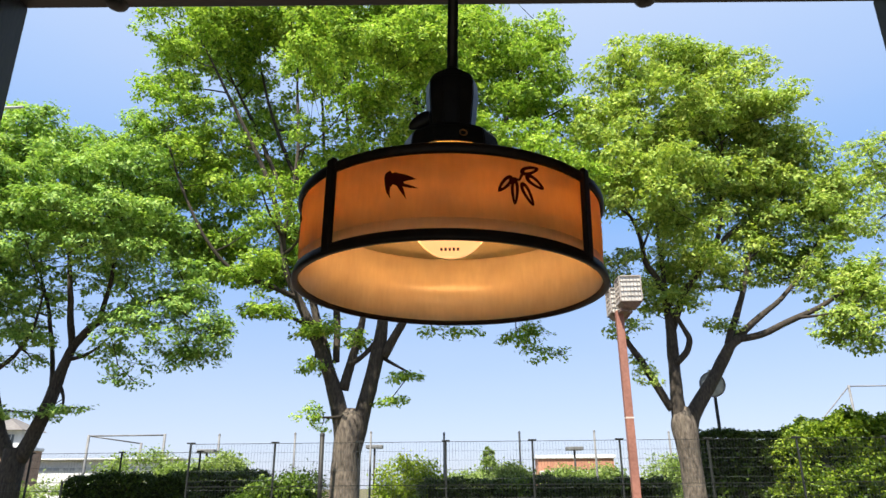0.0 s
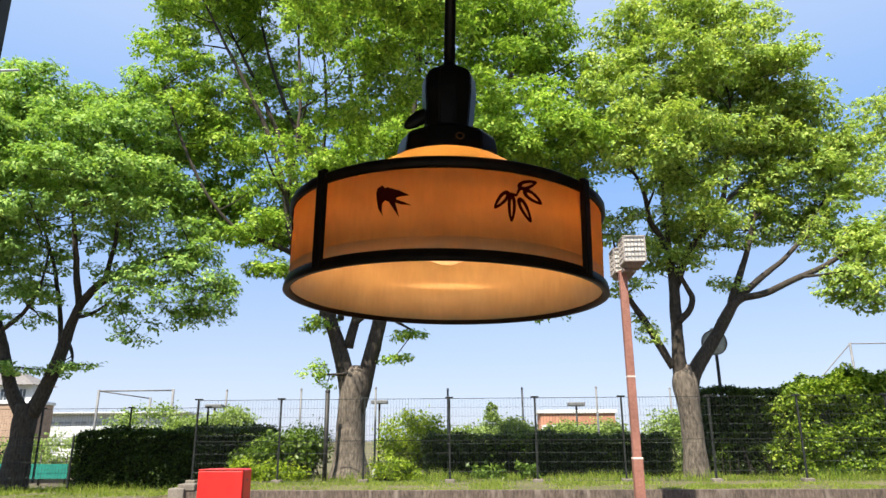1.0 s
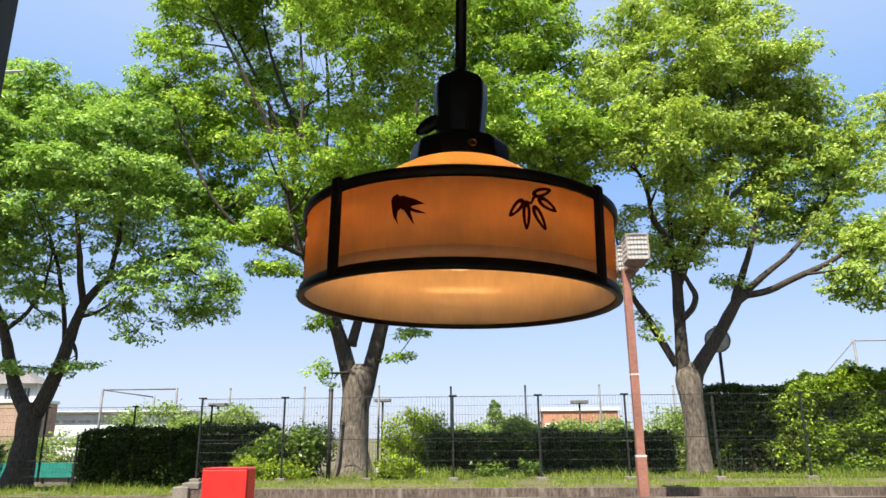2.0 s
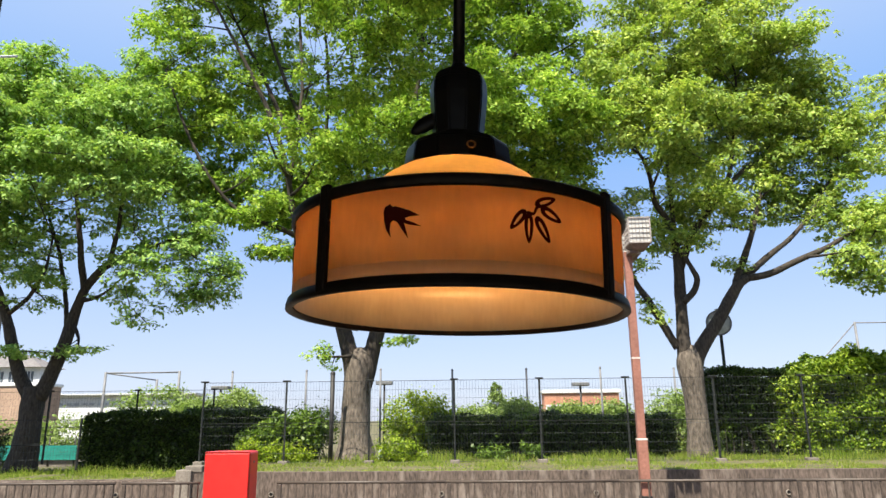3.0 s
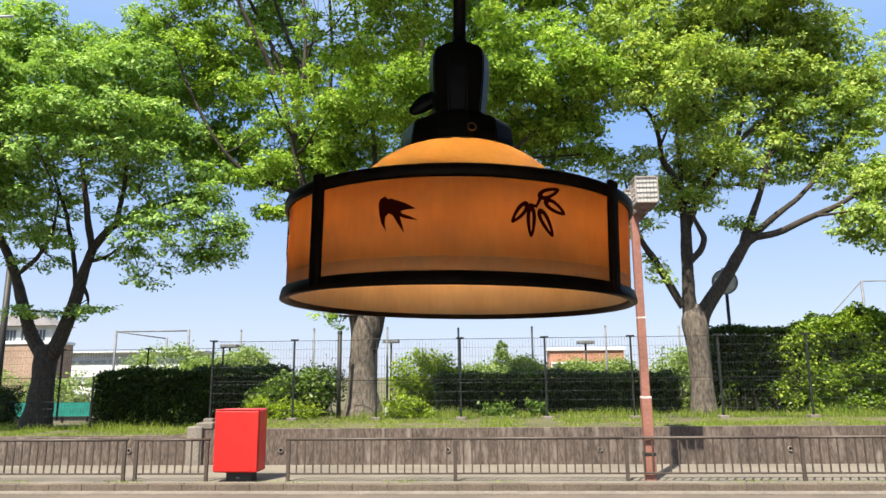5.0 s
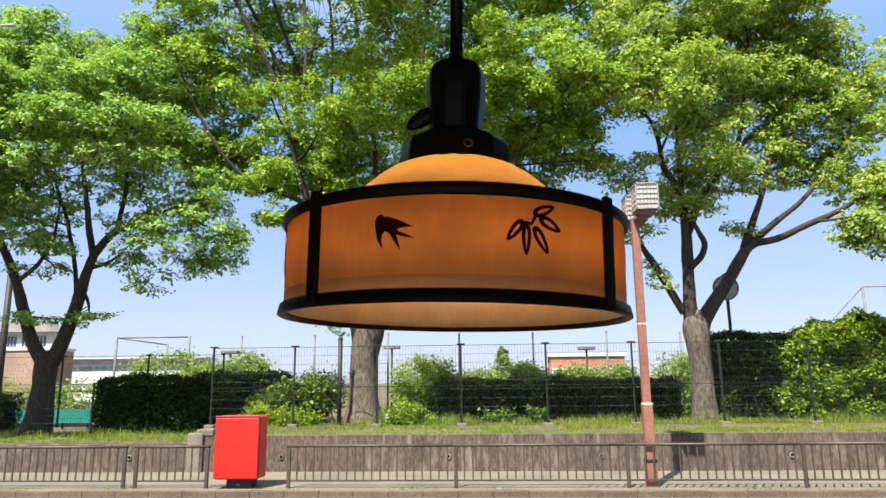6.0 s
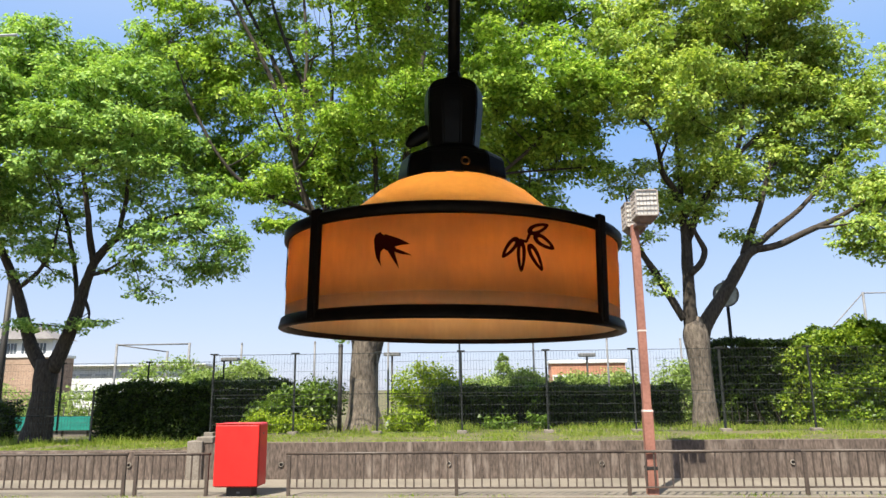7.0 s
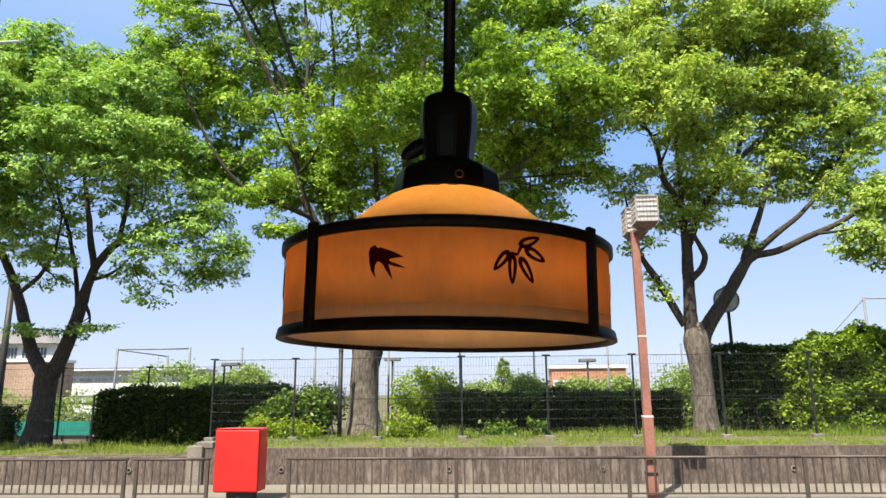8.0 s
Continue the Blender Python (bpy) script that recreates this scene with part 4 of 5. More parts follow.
def mesh_fence(label, xs, y, z0, z1, step=0.075, cap=True, wire=0.0023, rows=0.2, footing=True):
    root = thing("mesh_fence", label, "fence", at=(xs[0], y, z0))
    for x in xs:
        bm = boxed(x - 0.022 - xs[0], x + 0.022 - xs[0], -0.02, 0.03, 0.0, z1 - z0 + 0.03, 0.006)
        post = part("post", bm, FENCE_GREEN, root)
        if cap:
            part("cap", boxed(x - 0.10 - xs[0], x + 0.10 - xs[0], -0.03, 0.05, z1 - z0 + 0.01, z1 - z0 + 0.045, 0.008), FENCE_GREEN, post)
        if footing:
            part("footing", boxed(x - 0.12 - xs[0], x + 0.12 - xs[0], -0.12, 0.12, -0.12, 0.10, 0.015), CONCRETE_CAP, root, "pale concrete footing")
    w = xs[-1] - xs[0]
    bm = bmesh.new()
    n = int(w / step)
    bars(bm, [((w * i / n, -0.03, 0.06), (w * i / n, -0.03, z1 - z0)) for i in range(n + 1)], wire)
    m = int((z1 - z0 - 0.06) / rows)
    bars(bm, [((0, -0.034, 0.06 + (z1 - z0 - 0.06) * i / m), (w, -0.034, 0.06 + (z1 - z0 - 0.06) * i / m)) for i in range(m + 1)], wire * 1.2)
    tagged(part("wire_mesh", bm, WIRE, root), kind="stuff")
    part("top_rail", boxed(0, w, -0.036, -0.024, z1 - z0 - 0.006, z1 - z0 + 0.006), FENCE_GREEN, root)
    part("middle_rail", boxed(0, w, -0.038, -0.026, (z1 - z0) * 0.5 - 0.007, (z1 - z0) * 0.5 + 0.007), FENCE_GREEN, root)
    return root


FENCE_X = [-6.754 + 2.147 * k for k in range(11)]
mesh_fence("tall dark green wire mesh fence on the bank", FENCE_X, 17.6, 0.72, 2.755)
mesh_fence("dark mesh fence set back behind the hedge", [-16.2, -13.3, -10.45, -8.0], 21.5, 0.55, 2.76, 0.09, footing=False)
mesh_fence("low dark mesh fence beside the twin-stemmed tree", [-18.0, -14.0, -10.15], 18.0, 0.6, 1.87, 0.09, False, footing=False)


def net_pole(x, y, z, lean=0.0):
    p = thing("net_pole", "grey steel net pole of the playing field", "pole", "net poles", at=(x, y, 0))
    part("shaft", tube(bmesh.new(), [(0, 0, -0.1), (0, 0, z)], 0.045, 10), GALV, p)
    part("pole_cap", lathe([(0.0, z + 0.05), (0.03, z + 0.045), (0.05, z + 0.0), (0.05, z - 0.04)], 10), GALV, p)
    return p


for k, x in enumerate([-10.52, -7.22, -3.95, -0.82, 2.38, 5.54, 8.66]):
    net_pole(x, 30.0, 3.84 + 0.03 * (k % 3) - 0.015 * k + 0.08)
goal = thing("sports_net", "bare grey steel frame of a practice net", "sports net", at=(-19.04, 35, 0))
for x, y, z in ((0, 0, 4.36), (4.05, -0.3, 4.34), (2.0, 1.6, 4.05), (3.3, 2.0, 3.6)):
    part("upright", tube(bmesh.new(), [(x, y, -0.1), (x, y, z)], 0.065, 8), GALV, goal)
part("crossbar", tube(bmesh.new(), [(0, 0, 4.3), (4.05, -0.3, 4.28)], 0.04, 8), GALV, goal)
part("side_bar", tube(bmesh.new(), [(0, 0, 4.3), (2.0, 1.6, 4.0)], 0.035, 8), GALV, goal)
goal2 = thing("sports_net", "grey steel net mast with a guy brace", "sports net", at=(18.74, 34.2, 0))
part("upright", tube(bmesh.new(), [(0, 0, -0.1), (0, 0, 6.25)], 0.06, 8), GALV, goal2)
part("upright", tube(bmesh.new(), [(4.5, 0, -0.1), (4.5, 0, 6.25)], 0.06, 8), GALV, goal2)
part("crossbar", tube(bmesh.new(), [(0, 0, 6.2), (4.5, 0, 6.2)], 0.03, 8), GALV, goal2)
part("brace", tube(bmesh.new(), [(0, 0, 6.2), (-2.6, 0, 3.6)], 0.03, 8), GALV, goal2)
for x, y, z in ((-4.05, 32, 3.38), (4.95, 32, 3.22), (-11.0, 30, 3.15)):
    f = thing("floodlight", "small grey floodlight on a dark post", "floodlight", "field floodlights", at=(x, y, 0))
    part("mast", tube(bmesh.new(), [(0, 0, -0.1), (0, 0, z)], 0.05, 8), BLACK_IRON, f)
    part("lamp_head", boxed(-0.38, 0.38, -0.22, 0.2, z, z + 0.16, 0.03), GALV, f)
dark_pole = thing("utility_pole", "slim dark steel pole behind the twin-stemmed tree", "pole", at=(-15.75, 22.0, 0.4))
part("shaft", tube(bmesh.new(), [(0, 0, -0.2), (0, 0, 2.5), (0, 0, 5.2)], [0.12, 0.11, 0.10], 10), BLACK_IRON, dark_pole)
thin_pole = thing("sign_post", "thick black steel post next to the large trunk", "post", at=(-3.55, 18.2, 0.72))
part("shaft", tube(bmesh.new(), [(0, 0, -0.1), (0, 0, 2.3)], 0.06, 10), BLACK_IRON, thin_pole)
part("top_cap", lathe([(0.0, 2.34), (0.05, 2.33), (0.068, 2.29), (0.068, 2.25)], 10), BLACK_IRON, thin_pole)


def railing(x0, x1, ends, group="railing panels along the kerb"):
    """One pedestrian railing panel from post to post."""
    y, w = 12.585, x1 - x0
    r = thing("railing", "brown painted steel pedestrian railing on the kerb", "railing", group, at=(x0, y, 0))
    for x in (0.0, w)[:ends]:
        part("post", boxed(x - 0.032, x + 0.032, -0.025, 0.025, -0.05, 0.70, 0.008), RAIL_PAINT, r)
    part("top_rail", tube(bmesh.new(), [(-0.05, 0, 0.725), (w + (0.05 if ends == 2 else -0.05), 0, 0.725)], 0.025, 10), RAIL_PAINT, r)
    part("bottom_rail", boxed(0.03, w - 0.03, -0.016, 0.016, 0.115, 0.145, 0.004), RAIL_PAINT, r)
    n = max(2, round(w / 0.149))
    for i in range(1, n):
        x = w * i / n
        part("picket", boxed(x - 0.0125, x + 0.0125, -0.009, 0.009, 0.14, 0.71), RAIL_PAINT, r)
    return r


for x0, x1, ends in ((-12.3, -9.3, 1), (-9.3, -6.29, 2), (-6.07, -4.75, 2), (-3.25, -0.25, 1), (-0.25, 2.75, 1), (2.75, 5.74, 1), (5.74, 8.74, 1), (8.74, 11.74, 1), (11.74, 14.74, 2)):
    railing(x0, x1, ends)

post_box = thing("red_cabinet", "bright red enamelled steel cabinet on a dark plinth", "cabinet", at=(-4.15, 12.45, 0))
part("body", boxed(-0.43, 0.375, 0.02, 0.50, 0.16, 1.265, 0.035), RED, post_box)
part("front_panel", boxed(-0.427, 0.372, -0.012, 0.03, 0.18, 1.235, 0.012), RED, post_box)
part("seam", boxed(0.377, 0.381, 0.03, 0.042, 0.2, 1.22), RED_TRIM, post_box)
part("plinth", boxed(-0.22, 0.24, 0.10, 0.42, -0.02, 0.18, 0.01), BLACK_IRON, post_box, "dark plinth")
part("top_lip", boxed(-0.433, 0.378, -0.006, 0.06, 1.253, 1.267, 0.006), RED, post_box)
part("lock", tube(bmesh.new(), [(0.374, 0.24, 1.08), (0.386, 0.24, 1.08)], 0.02, 12), GALV, post_box)
part("keyhole_plate", boxed(-0.03, 0.03, 0.094, 0.102, 0.05, 0.08), GALV, post_box)

street_lamp = thing("street_lamp", "rust-red steel street lamp with two white lattice lanterns", "street lamp", at=(3.17, 12.72, 0))
part("base_sleeve", boxed(-0.095, 0.095, -0.095, 0.095, -0.05, 0.46, 0.012), POLE_PAINT, street_lamp)
part("clamp", boxed(-0.10, 0.10, -0.10, 0.10, 0.41, 0.47, 0.006), BLACK_IRON, street_lamp, "dark steel clamp")
part("lower_shaft", boxed(-0.085, 0.085, -0.085, 0.085, 0.40, 1.42, 0.012), POLE_PAINT, street_lamp)
part("upper_shaft", boxed(-0.07, 0.07, -0.07, 0.07, 1.38, 4.82, 0.012), POLE_PAINT, street_lamp)
part("shaft_band", boxed(-0.074, 0.074, -0.074, 0.074, 2.82, 2.85), POLE_BAND, street_lamp, "pale band")
part("shaft_collar", boxed(-0.088, 0.088, -0.088, 0.088, 1.395, 1.43, 0.006), POLE_BAND, street_lamp, "pale collar")


def lantern(x, y, z):
    """A square lantern: brown frame, milky panels with a lattice, tapered foot."""
    w, h = 0.195, 0.47
    body = part("lantern", boxed(x - w + 0.012, x + w - 0.012, y - w + 0.012, y + w - 0.012, z, z + h), LANTERN_PANEL, street_lamp, "white lattice lantern")
    for sx in (-1, 1):
        for sy in (-1, 1):
            part("corner_bar", boxed(x + sx * w - 0.012, x + sx * w + 0.012, y + sy * w - 0.012, y + sy * w + 0.012, z - 0.01, z + h + 0.01), LATTICE, body)
    for dz in (0.0, h):
        part("rim", boxed(x - w - 0.012, x + w + 0.012, y - w - 0.012, y + w + 0.012, z + dz - 0.014, z + dz + 0.014, 0.004), LATTICE, body)
    for i in range(1, 6):
        u = -w + 2 * w * i / 6
        part("lattice_bar", boxed(x + u - 0.005, x + u + 0.004, y - w - 0.004, y - w + 0.014, z, z + h), LATTICE, body)
        part("lattice_bar", boxed(x - w - 0.004, x - w + 0.014, y + u - 0.004, y + u + 0.005, z, z + h), LATTICE, body)
    for i in range(1, 5):
        part("lattice_bar", boxed(x - w, x + w, y - w - 0.004, y - w + 0.013, z + h * i / 5 - 0.004, z + h * i / 5 + 0.004), LATTICE, body)
        part("lattice_bar", boxed(x - w - 0.005, x - w + 0.013, y - w, y + w, z + h * i / 5 - 0.004, z + h * i / 5 + 0.004), LATTICE, body)
    foot = bmesh.new()
    r = bmesh.ops.create_cone(foot, segments=4, radius1=0.17, radius2=0.27, depth=0.10, cap_ends=True, matrix=Matrix.Translation((x, y, z - 0.06)) @ Matrix.Rotation(math.pi / 4, 4, "Z"))
    part("foot", foot, LANTERN_FRAME, body)


lantern(0.15, -0.26, 4.90)
lantern(0.09, 0.36, 4.84)
part("bracket", boxed(-0.04, 0.14, -0.3, 0.42, 4.74, 4.80, 0.008), LANTERN_FRAME, street_lamp)

mirror = thing("traffic_mirror", "round grey traffic mirror on a dark pole behind the tree", "traffic mirror", at=(7.27, 20.0, 0.68))
part("pole", tube(bmesh.new(), [(0.06, 0.05, -0.1), (0.04, 0.05, 3.9)], 0.045, 10), BLACK_IRON, mirror)
disc = bmesh.new()
lathe([(0.0, 0.05), (0.18, 0.04), (0.30, 0.015), (0.345, 0.0), (0.345, -0.02), (0.0, -0.03)], 32, bm=disc)
bmesh.ops.transform(disc, matrix=pose(0, 0, 3.74, 90, 0, 0), verts=disc.verts)
part("disc", disc, MIRROR_BACK, mirror)
rim = bmesh.new()
lathe([(0.335, -0.03), (0.365, -0.03), (0.365, 0.03), (0.335, 0.03)], 32, closed=True, bm=rim)
bmesh.ops.transform(rim, matrix=pose(0, 0, 3.74, 90, 0, 0), verts=rim.verts)
part("rim", rim, GALV, mirror)
part("hood", boxed(-0.08, 0.08, -0.12, 0.04, 4.11, 4.14, 0.01), MIRROR_BACK, mirror)

arm = thing("bracket_arm", "pale steel bracket arm reaching over the street", "bracket arm", at=(-4.6, 4.0, -0.11))
part("mast", tube(bmesh.new(), [(0, 0, 0), (0, 0, 4.32)], 0.04, 10), GALV, arm)
part("arm", tube(bmesh.new(), [(0, 0, 4.27), (0.9, 0, 4.275), (1.86, 0, 4.28)], 0.009, 8), WHITE_WALL, arm)


# ---- buildings beyond ----
def building(name, label, x0, x1, y0, y1, z0, z1, wall, rows, cols, roof, glass=DARK_GLASS, win=(0.6, 0.5), overhang=0.3, frame_mat=None):
    b = thing(name, label, "building", at=(x0, y0, z0))
    w, d, h = x1 - x0, y1 - y0, z1 - z0
    part("wall", boxed(0, w, 0, d, 0, h), wall, b)
    part("roof", boxed(-overhang, w + overhang, -overhang, d + overhang, h, h + 0.22, 0.04), roof, b)
    for r in range(rows):
        for c in range(cols):
            cx, cz = w * (c + 0.5) / cols, h * (r + 0.55) / rows
            ww, hh = w / cols * win[0] / 2, h / rows * win[1] / 2
            f = part("window", boxed(cx - ww, cx + ww, -0.05, 0.05, cz - hh, cz + hh), frame_mat or WHITE_WALL, b)
            part("pane", boxed(cx - ww * 0.9, cx - ww * 0.06, -0.07, -0.03, cz - hh * 0.86, cz + hh * 0.86), glass, f)
            part("pane", boxed(cx + ww * 0.06, cx + ww * 0.9, -0.07, -0.03, cz - hh * 0.86, cz + hh * 0.86), glass, f)
    return b


school = building("school_building", "tan tiled building with a white upper storey and grey roof", -42, -30.9, 48, 50.5, -0.2, 4.4, TAN_WALL, 0, 0, WHITE_WALL, overhang=0.1)
upper = part("upper_wall", boxed(0, 10.75, 0.3, 2.3, 4.62, 5.95), WHITE_WALL, school, "white upper storey")
for c in range(9):
    for k in range(3):
        x = 0.6 + 1.12 * c + 0.26 * k
        part("slit_window", boxed(x, x + 0.17, 0.26, 0.35, 4.90, 5.66), DARK_GLASS, upper)
hip = bmesh.new()
lo = [hip.verts.new(p) for p in ((-0.6, -0.2, 5.95), (11.1, -0.2, 5.95), (11.1, 2.8, 5.95), (-0.6, 2.8, 5.95))]
hi = [hip.verts.new(p) for p in ((1.2, 1.0, 6.9), (9.2, 1.0, 6.9), (9.2, 1.6, 6.9), (1.2, 1.6, 6.9))]
for k in range(4):
    hip.faces.new((lo[k], lo[(k + 1) % 4], hi[(k + 1) % 4], hi[k]))
hip.faces.new(hi)
hip.faces.new(lo[::-1])
part("hipped_roof", hip, SLATE, school)
stand = building("grandstand", "long white clad building across the playing field", -36.4, -24.0, 58, 60, -0.2, 4.0, WHITE_WALL, 3, 9, WHITE_WALL, win=(0.85, 0.16), glass=PALE_GLASS)
part("roof_edge", boxed(0.5, 12.9, -0.6, 0.2, 4.32, 4.40), WHITE_WALL, stand)
building("brick_hall", "low red brick hall with a white roof edge", 4.6, 9.45, 46, 48, -0.2, 3.4, BRICK_WALL, 1, 3, WHITE_WALL, win=(0.9, 0.5), overhang=0.12)
teal = thing("windbreak_sheet", "teal windbreak sheet along the playing field", "windbreak", at=(-20.2, 27.5, 0.05))
part("sheet", boxed(0, 4.45, 0, 0.03, 0.32, 0.88), TEAL, teal)
part("plinth_wall", boxed(-3, 8.0, 0.1, 0.3, -0.2, 0.33), CONCRETE_CAP, teal)
for i in range(5):
    part("stake", tube(bmesh.new(), [(0.1 + 1.06 * i, 0.06, -0.1), (0.1 + 1.06 * i, 0.06, 1.25)], 0.025, 8), BLACK_IRON, teal)
marker = thing("marker_post", "small white marker post beside the large trunk", "marker post", at=(-2.31, 18.5, 0.75))
part("board", boxed(-0.05, 0.05, -0.012, 0.012, 0.06, 0.33, 0.006), WHITE_WALL, marker)
part("stake", boxed(-0.02, 0.02, 0.012, 0.035, -0.1, 0.3), GALV, marker)


# ---- the shop front round the camera ----
turn = pose(-1.12, 1.80, 0, 0, 0, 2.07)
W = 2.77
facade = thing("wall_street", "dark timber shop front with a wide open window", "wall", kind="structure")
facade.matrix_world = turn
for name, dims in (("jamb_panel", (-2.0, -0.10, -0.15, -0.03, 0.0, 3.6)), ("jamb_panel", (W + 0.10, W + 1.6, -0.15, -0.03, 0.0, 3.6)), ("header_panel", (-0.10, W + 0.10, -0.15, -0.03, 3.26, 3.6)), ("apron_panel", (-0.10, W + 0.10, -0.15, -0.03, 0.0, 0.92))):
    part(name, boxed(*dims), DARK_WOOD, facade)
window = thing("window_1", "open shop window with a dark wooden frame", "window", kind="structure")
window.matrix_world = turn
part("jamb", boxed(-0.13, 0.0, -0.18, 0.0, 0.95, 3.16, 0.006), DARK_WOOD, window)
part("jamb", boxed(W, W + 0.13, -0.18, 0.0, 0.95, 3.16, 0.006), DARK_WOOD, window)
part("head_beam", boxed(-0.13, W + 0.13, -0.18, 0.0, 3.16, 3.29, 0.006), DARK_WOOD, window)
part("sill", boxed(-0.2, W + 0.2, -0.25, 0.05, 0.90, 0.955, 0.008), DARK_WOOD, window)
for x in (0.30, 2.02):
    part("catch", lathe([(0.0, 3.146), (0.018, 3.147), (0.032, 3.153), (0.036, 3.162)], 20, (x, -0.02, 0)), BLACK_IRON, window, "round black catch")
tagged(part("floor", boxed(-3.2, 3.4, -3.0, 2.55, -0.2, 0.02), ROOM_FLOOR), "brown shop floor", "floor", kind="structure")
tagged(part("ceiling", boxed(-3.3, 3.5, -3.1, 2.2, 3.55, 3.7), DARK_WOOD), "dark boarded shop ceiling", "ceiling", kind="structure")
# assumed wall, never in view; its opening lets daylight onto the lamp
rear = thing("wall_back", "unseen plaster rear wall with an opening added for light", "wall", kind="structure")
for dims in ((-3.2, -2.4, -3.1, -3.0, 0.0, 3.56), (2.4, 3.4, -3.1, -3.0, 0.0, 3.56), (-2.4, 2.4, -3.1, -3.0, 2.7, 3.56)):
    part("rear_panel", boxed(*dims), ROOM_WALL, rear)
tagged(part("wall_west", boxed(-3.2, -3.1, -3.0, 1.95, 0.0, 3.56), ROOM_WALL), "plain plaster side wall of the shop", "wall", kind="structure")
tagged(part("wall_east", boxed(3.2, 3.3, -3.0, 2.1, 0.0, 3.56), ROOM_WALL), "plain plaster side wall of the shop", "wall", kind="structure")


# ---- the pendant lamp ----
CX, CY, Z0 = 0.2806, 0.8053, 1.8895
lamp = thing("pendant_lamp", "amber drum pendant lamp with black frame and swallow motif, lit", "pendant lamp", at=(CX, CY, Z0))
lamp.rotation_euler = (radians(0.35), radians(1.2), 0)
RD = 0.1842   # outer radius of the drum
part("shade", lathe([(RD, 0.0252), (RD, 0.100), (RD - 0.0012, 0.100), (RD - 0.0012, 0.0252)], 96, closed=True), AMBER, lamp, "amber translucent drum")
part("liner", lathe([(RD - 0.0020, 0.006), (RD - 0.0020, 0.101), (RD - 0.0030, 0.101), (RD - 0.0030, 0.006)], 96, closed=True), AMBER_PALE, lamp, "pale amber inner lining")
part("shade_edge", lathe([(RD, 0.006), (RD, 0.0248), (RD - 0.0012, 0.0248), (RD - 0.0012, 0.006)], 96, closed=True), AMBER_EDGE, lamp, "paler amber edge strip")
part("shade_top", lathe([(0.183, 0.103), (0.160, 0.108), (0.138, 0.118), (0.118, 0.131), (0.104, 0.143), (0.090, 0.156), (0.075, 0.166), (0.058, 0.1735), (0.058, 0.1705), (0.074, 0.163), (0.089, 0.153), (0.103, 0.140), (0.117, 0.128), (0.137, 0.115), (0.159, 0.105), (0.182, 0.100)], 96, closed=True), AMBER_DOME, lamp, "amber domed top")
part("lower_hoop", lathe([(RD - 0.0017, 0.001), (RD + 0.0037, 0.0), (RD + 0.0060, 0.0012), (RD + 0.0058, 0.0040), (RD + 0.0040, 0.0112), (RD + 0.0022, 0.0124), (RD - 0.0017, 0.0110)], 96, closed=True), LACQUER, lamp, "black lacquered hoop")
part("upper_hoop", lathe([(RD + 0.0001, 0.0935), (RD + 0.0027, 0.0935), (RD + 0.0048, 0.0950), (RD + 0.0048, 0.103), (RD + 0.0025, 0.105), (RD - 0.0025, 0.105), (RD - 0.0025, 0.1015), (RD + 0.0001, 0.1015)], 96, closed=True), LACQUER, lamp, "black lacquered hoop")
for a in (-41.2, 53.0, 138.0, 234.0):
    part("upright", boxed(RD + 0.0003, RD + 0.0068, -0.0062, 0.0062, 0.003, 0.109, 0.0018, pose(0, 0, 0, 0, 0, a - 90)), LACQUER, lamp)


def on_drum(points, angle, z, r):
    """Points (right, up) in metres laid round the drum, from an angle in degrees off the room side."""
    out = []
    for u, v in points:
        a = radians(angle) + u / RD
        out.append((r * math.sin(a), -r * math.cos(a), z - Z0 + v))
    return out


def flat_motif(points, angle, z):
    bm = bmesh.new()
    front = [bm.verts.new(p) for p in on_drum(points, angle, z, RD + 0.0009)]
    back = [bm.verts.new(p) for p in on_drum(points, angle, z, RD + 0.0004)]
    flat = [Vector((u, v, 0)) for u, v in points]
    for tri in geometry.tessellate_polygon([flat]):
        bm.faces.new([front[i] for i in tri])
    n = len(front)
    for i in range(n):
        bm.faces.new((front[i], back[i], back[(i + 1) % n], front[(i + 1) % n]))
    return bm


def leaf_ring(c, length, width, turn_deg, line, angle, z):
    """The outline of one pointed leaf."""
    ca, sa = math.cos(radians(turn_deg)), math.sin(radians(turn_deg))
    bm, n = bmesh.new(), 24
    rings = []
    for grow in (0.0, line):
        pts = []
        for i in range(n):
            s = i / n * math.tau
            x = (length / 2 - grow * 1.6) * math.cos(s)
            y = (width / 2 - grow) * math.sin(s) * (1 - 0.30 * math.cos(s))
            pts.append((c[0] + x * ca - y * sa, c[1] + x * sa + y * ca))
        rings.append(pts)
    o, q = [[bm.verts.new(p) for p in on_drum(pts, angle, z, RD + 0.0010)] for pts in rings]
    o2, q2 = [[bm.verts.new(p) for p in on_drum(pts, angle, z, RD + 0.0004)] for pts in rings]
    for i in range(n):
        k = (i + 1) % n
        bm.faces.new((o[i], o[k], q[k], q[i]))
        bm.faces.new((o2[i], o2[k], o[k], o[i]))
        bm.faces.new((q[i], q[k], q2[k], q2[i]))
    return bm


K = 0.0002
SWALLOW = [(-86, 46), (-79, 67), (-55, 79), (-41, 64), (-27, 67), (38, 43), (86, 17), (38, 14), (17, 9), (24, -2), (58, -15), (96, -34), (46, -26), (14, -15), (24, -46), (36, -88), (7, -46), (-17, -9), (-38, 2), (-52, -12), (-55, -43), (-48, -76), (-72, -38), (-82, 5)]
